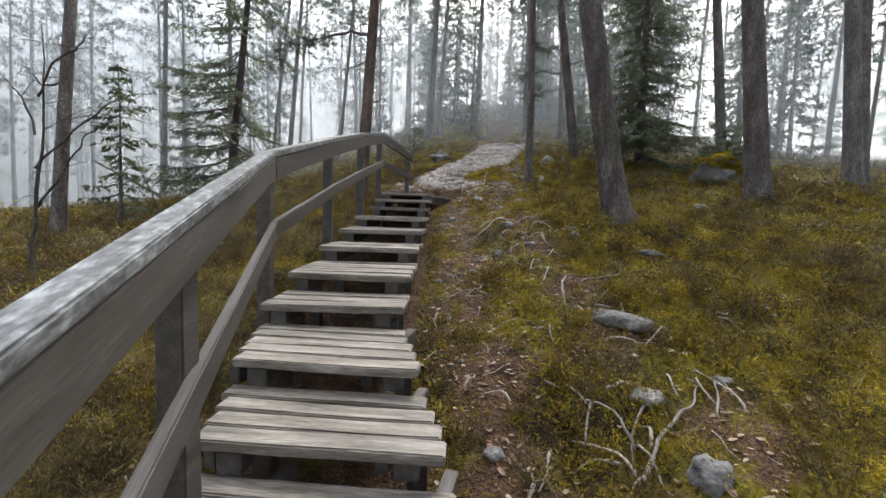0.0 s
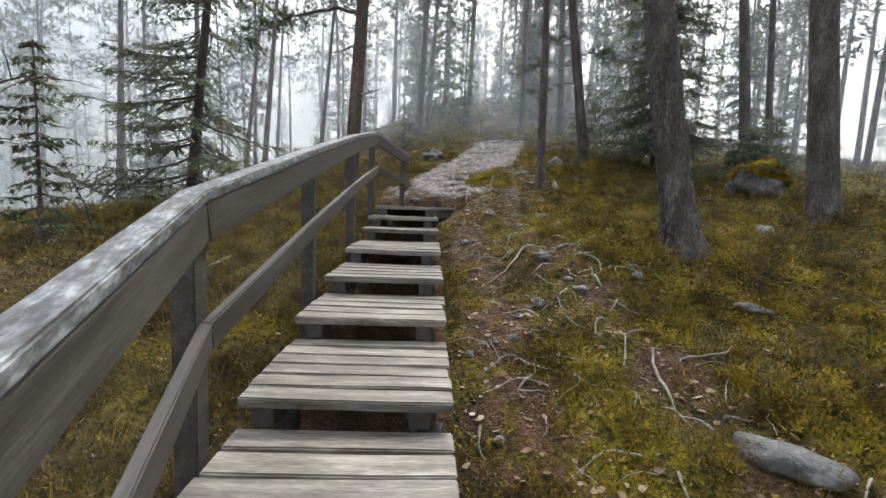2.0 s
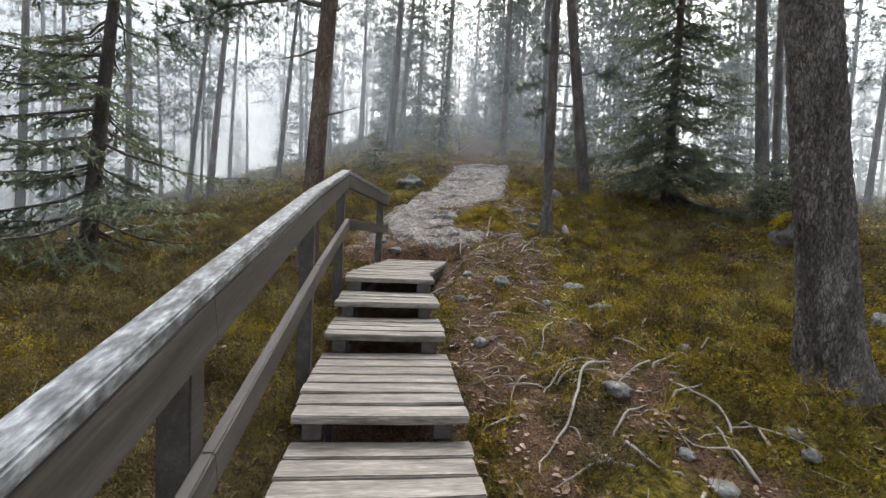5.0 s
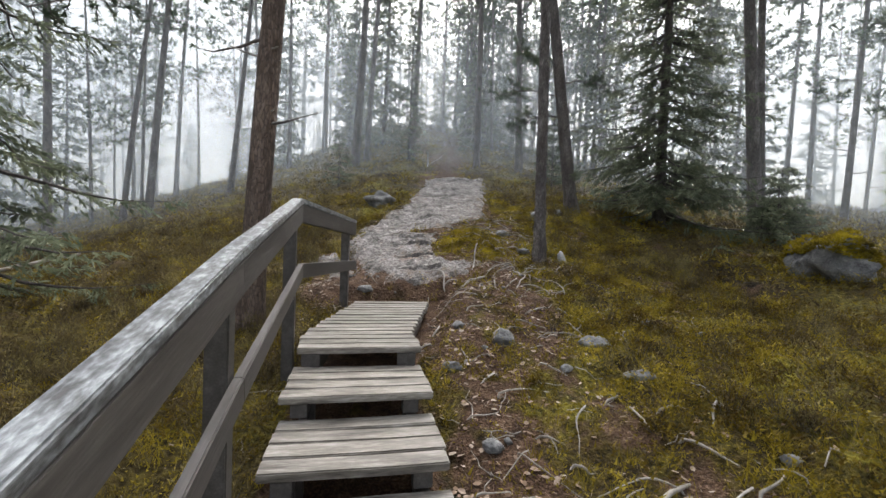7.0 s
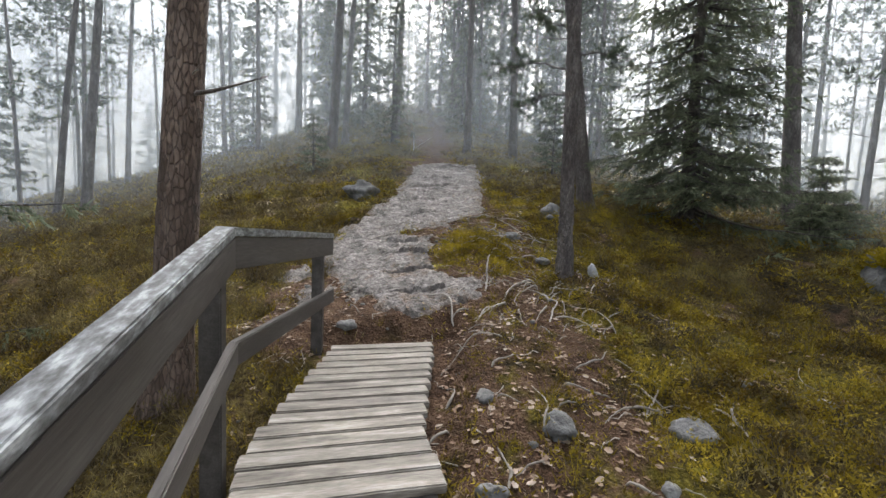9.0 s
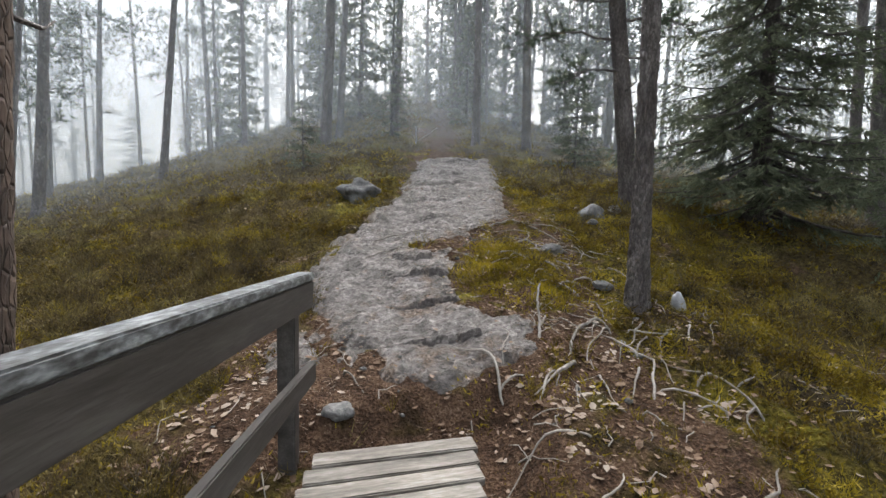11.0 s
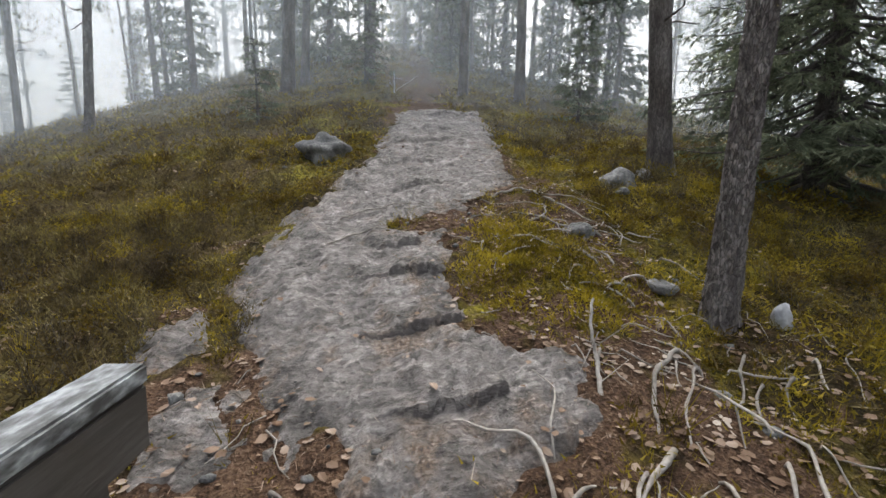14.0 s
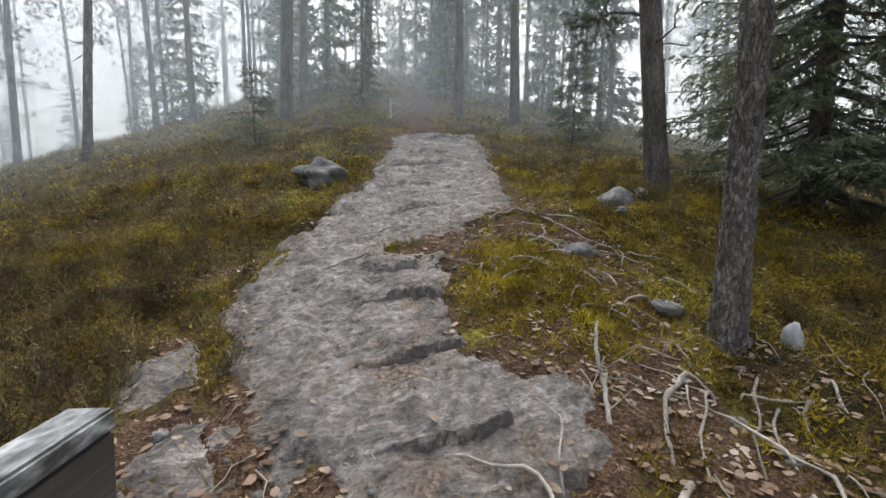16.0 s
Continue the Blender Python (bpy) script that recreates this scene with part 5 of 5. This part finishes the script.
x, y, rng = scatter(34000, (-1.5, 4.5, -7.5, 8.5), litter_keep, 82)
a, s = rng.uniform(0, 2 * np.pi, len(x)), 0.012 + 0.018 * rng.uniform(size=len(x)) ** 1.2
tilt = rng.normal(size=(len(x), 2)) * 0.2
ring = np.array([(1.1, 0), (0.45, 0.62), (-0.5, 0.6), (-1.05, 0), (-0.5, -0.6), (0.45, -0.62)])
jag = 1 + 0.12 * rng.normal(size=(len(x), 6))
lx = ring[None, :, 0] * s[:, None] * jag
ly = ring[None, :, 1] * s[:, None] * jag * rng.uniform(0.85, 1.3, (len(x), 1))
px, py = lx * np.cos(a)[:, None] - ly * np.sin(a)[:, None], lx * np.sin(a)[:, None] + ly * np.cos(a)[:, None]
pz = heights(x, y)[:, None] + 0.007 + 0.35 * rng.uniform(-0.6, 1.0, (len(x), 1)) * np.abs(ly) + px * tilt[:, :1] + py * tilt[:, 1:]
v = np.stack([x[:, None] + px, y[:, None] + py, pz], -1).reshape(-1, 3)
i = np.arange(len(x))[:, None] * 6
f = np.concatenate([i + np.array([[0, 1, 2, 3]]), i + np.array([[0, 3, 4, 5]])])
tagged(new("fallen_leaves", mesh_of("fallen_leaves", v, f, LITTERLEAF, False)), "pale brown fallen birch leaves scattered on the trail", "leaf litter", kind="stuff")

x, y, rng = scatter(40000, (-1.5, 4.5, -7.5, 8.5), lambda x, y: np.clip(0.05 + trail(x, y), 0, 1) * np.where(on_rock(x, y) > 0.2, 0.12, 1.0), 83)
a = rng.uniform(0, 2 * np.pi, len(x))
d = np.stack([np.cos(a), np.sin(a), 0.25 * rng.normal(size=len(x))], -1)
v, f = blades(np.stack([x, y, heights(x, y) + 0.008], -1), d, rng.uniform(0.02, 0.09, (len(x), 1)), 0.0022, rng)
tagged(new("needle_litter", mesh_of("needle_litter", v, f, LITTERLEAF, False)), "brown needles and bits of twig on the trail", "needle litter", kind="stuff")

soup = Soup()
x, y, rng = scatter(800, (-1.5, 4.2, -7.0, 6.5), lambda x, y: np.clip(0.15 + trail(x, y), 0, 1) * np.where(on_rock(x, y) > 0.15, 0.1, 1.0), 84)
for px, py in zip(x, y):
    a, L = rng.uniform(0, 2 * np.pi), rng.uniform(0.06, 0.3)
    q = np.linspace(0, 1, 5)
    wx = px + L * q * np.cos(a) + 0.012 * rng.normal(size=5)
    wy = py + L * q * np.sin(a) + 0.012 * rng.normal(size=5)
    soup.add(*tube(np.stack([wx, wy, heights(wx, wy) + 0.012], -1), np.linspace(0.0045, 0.002, 5), 4))
tagged(new("twigs", soup.mesh("twigs", DEADWOOD)), "thin grey twigs lying on the trail", "twigs", kind="stuff")

soup = Soup()
bm = bmesh.new()
bmesh.ops.create_icosphere(bm, subdivisions=1, radius=1.0)
ico = np.array([v.co for v in bm.verts])
tri = np.array([[v.index for v in f.verts] for f in bm.faces])
bm.free()
x, y, rng = scatter(700, (-1.2, 4.0, -7.0, 8.5), lambda x, y: np.clip(trail(x, y), 0, 1) * np.where(on_rock(x, y) > 0.2, 0.25, 0.8), 85)
for px, py, pz in zip(x, y, heights(x, y)):
    s = 0.008 + 0.03 * rng.uniform() ** 3
    soup.add((ico * (1 + 0.22 * rng.normal(size=(len(ico), 1))) * s * np.array([1, rng.uniform(0.6, 1), 0.6])) + np.array([px, py, pz + 0.25 * s]), tri)
tagged(new("pebbles", soup.mesh("pebbles", STONE)), "small grey pebbles in the litter", "pebbles", kind="stuff")
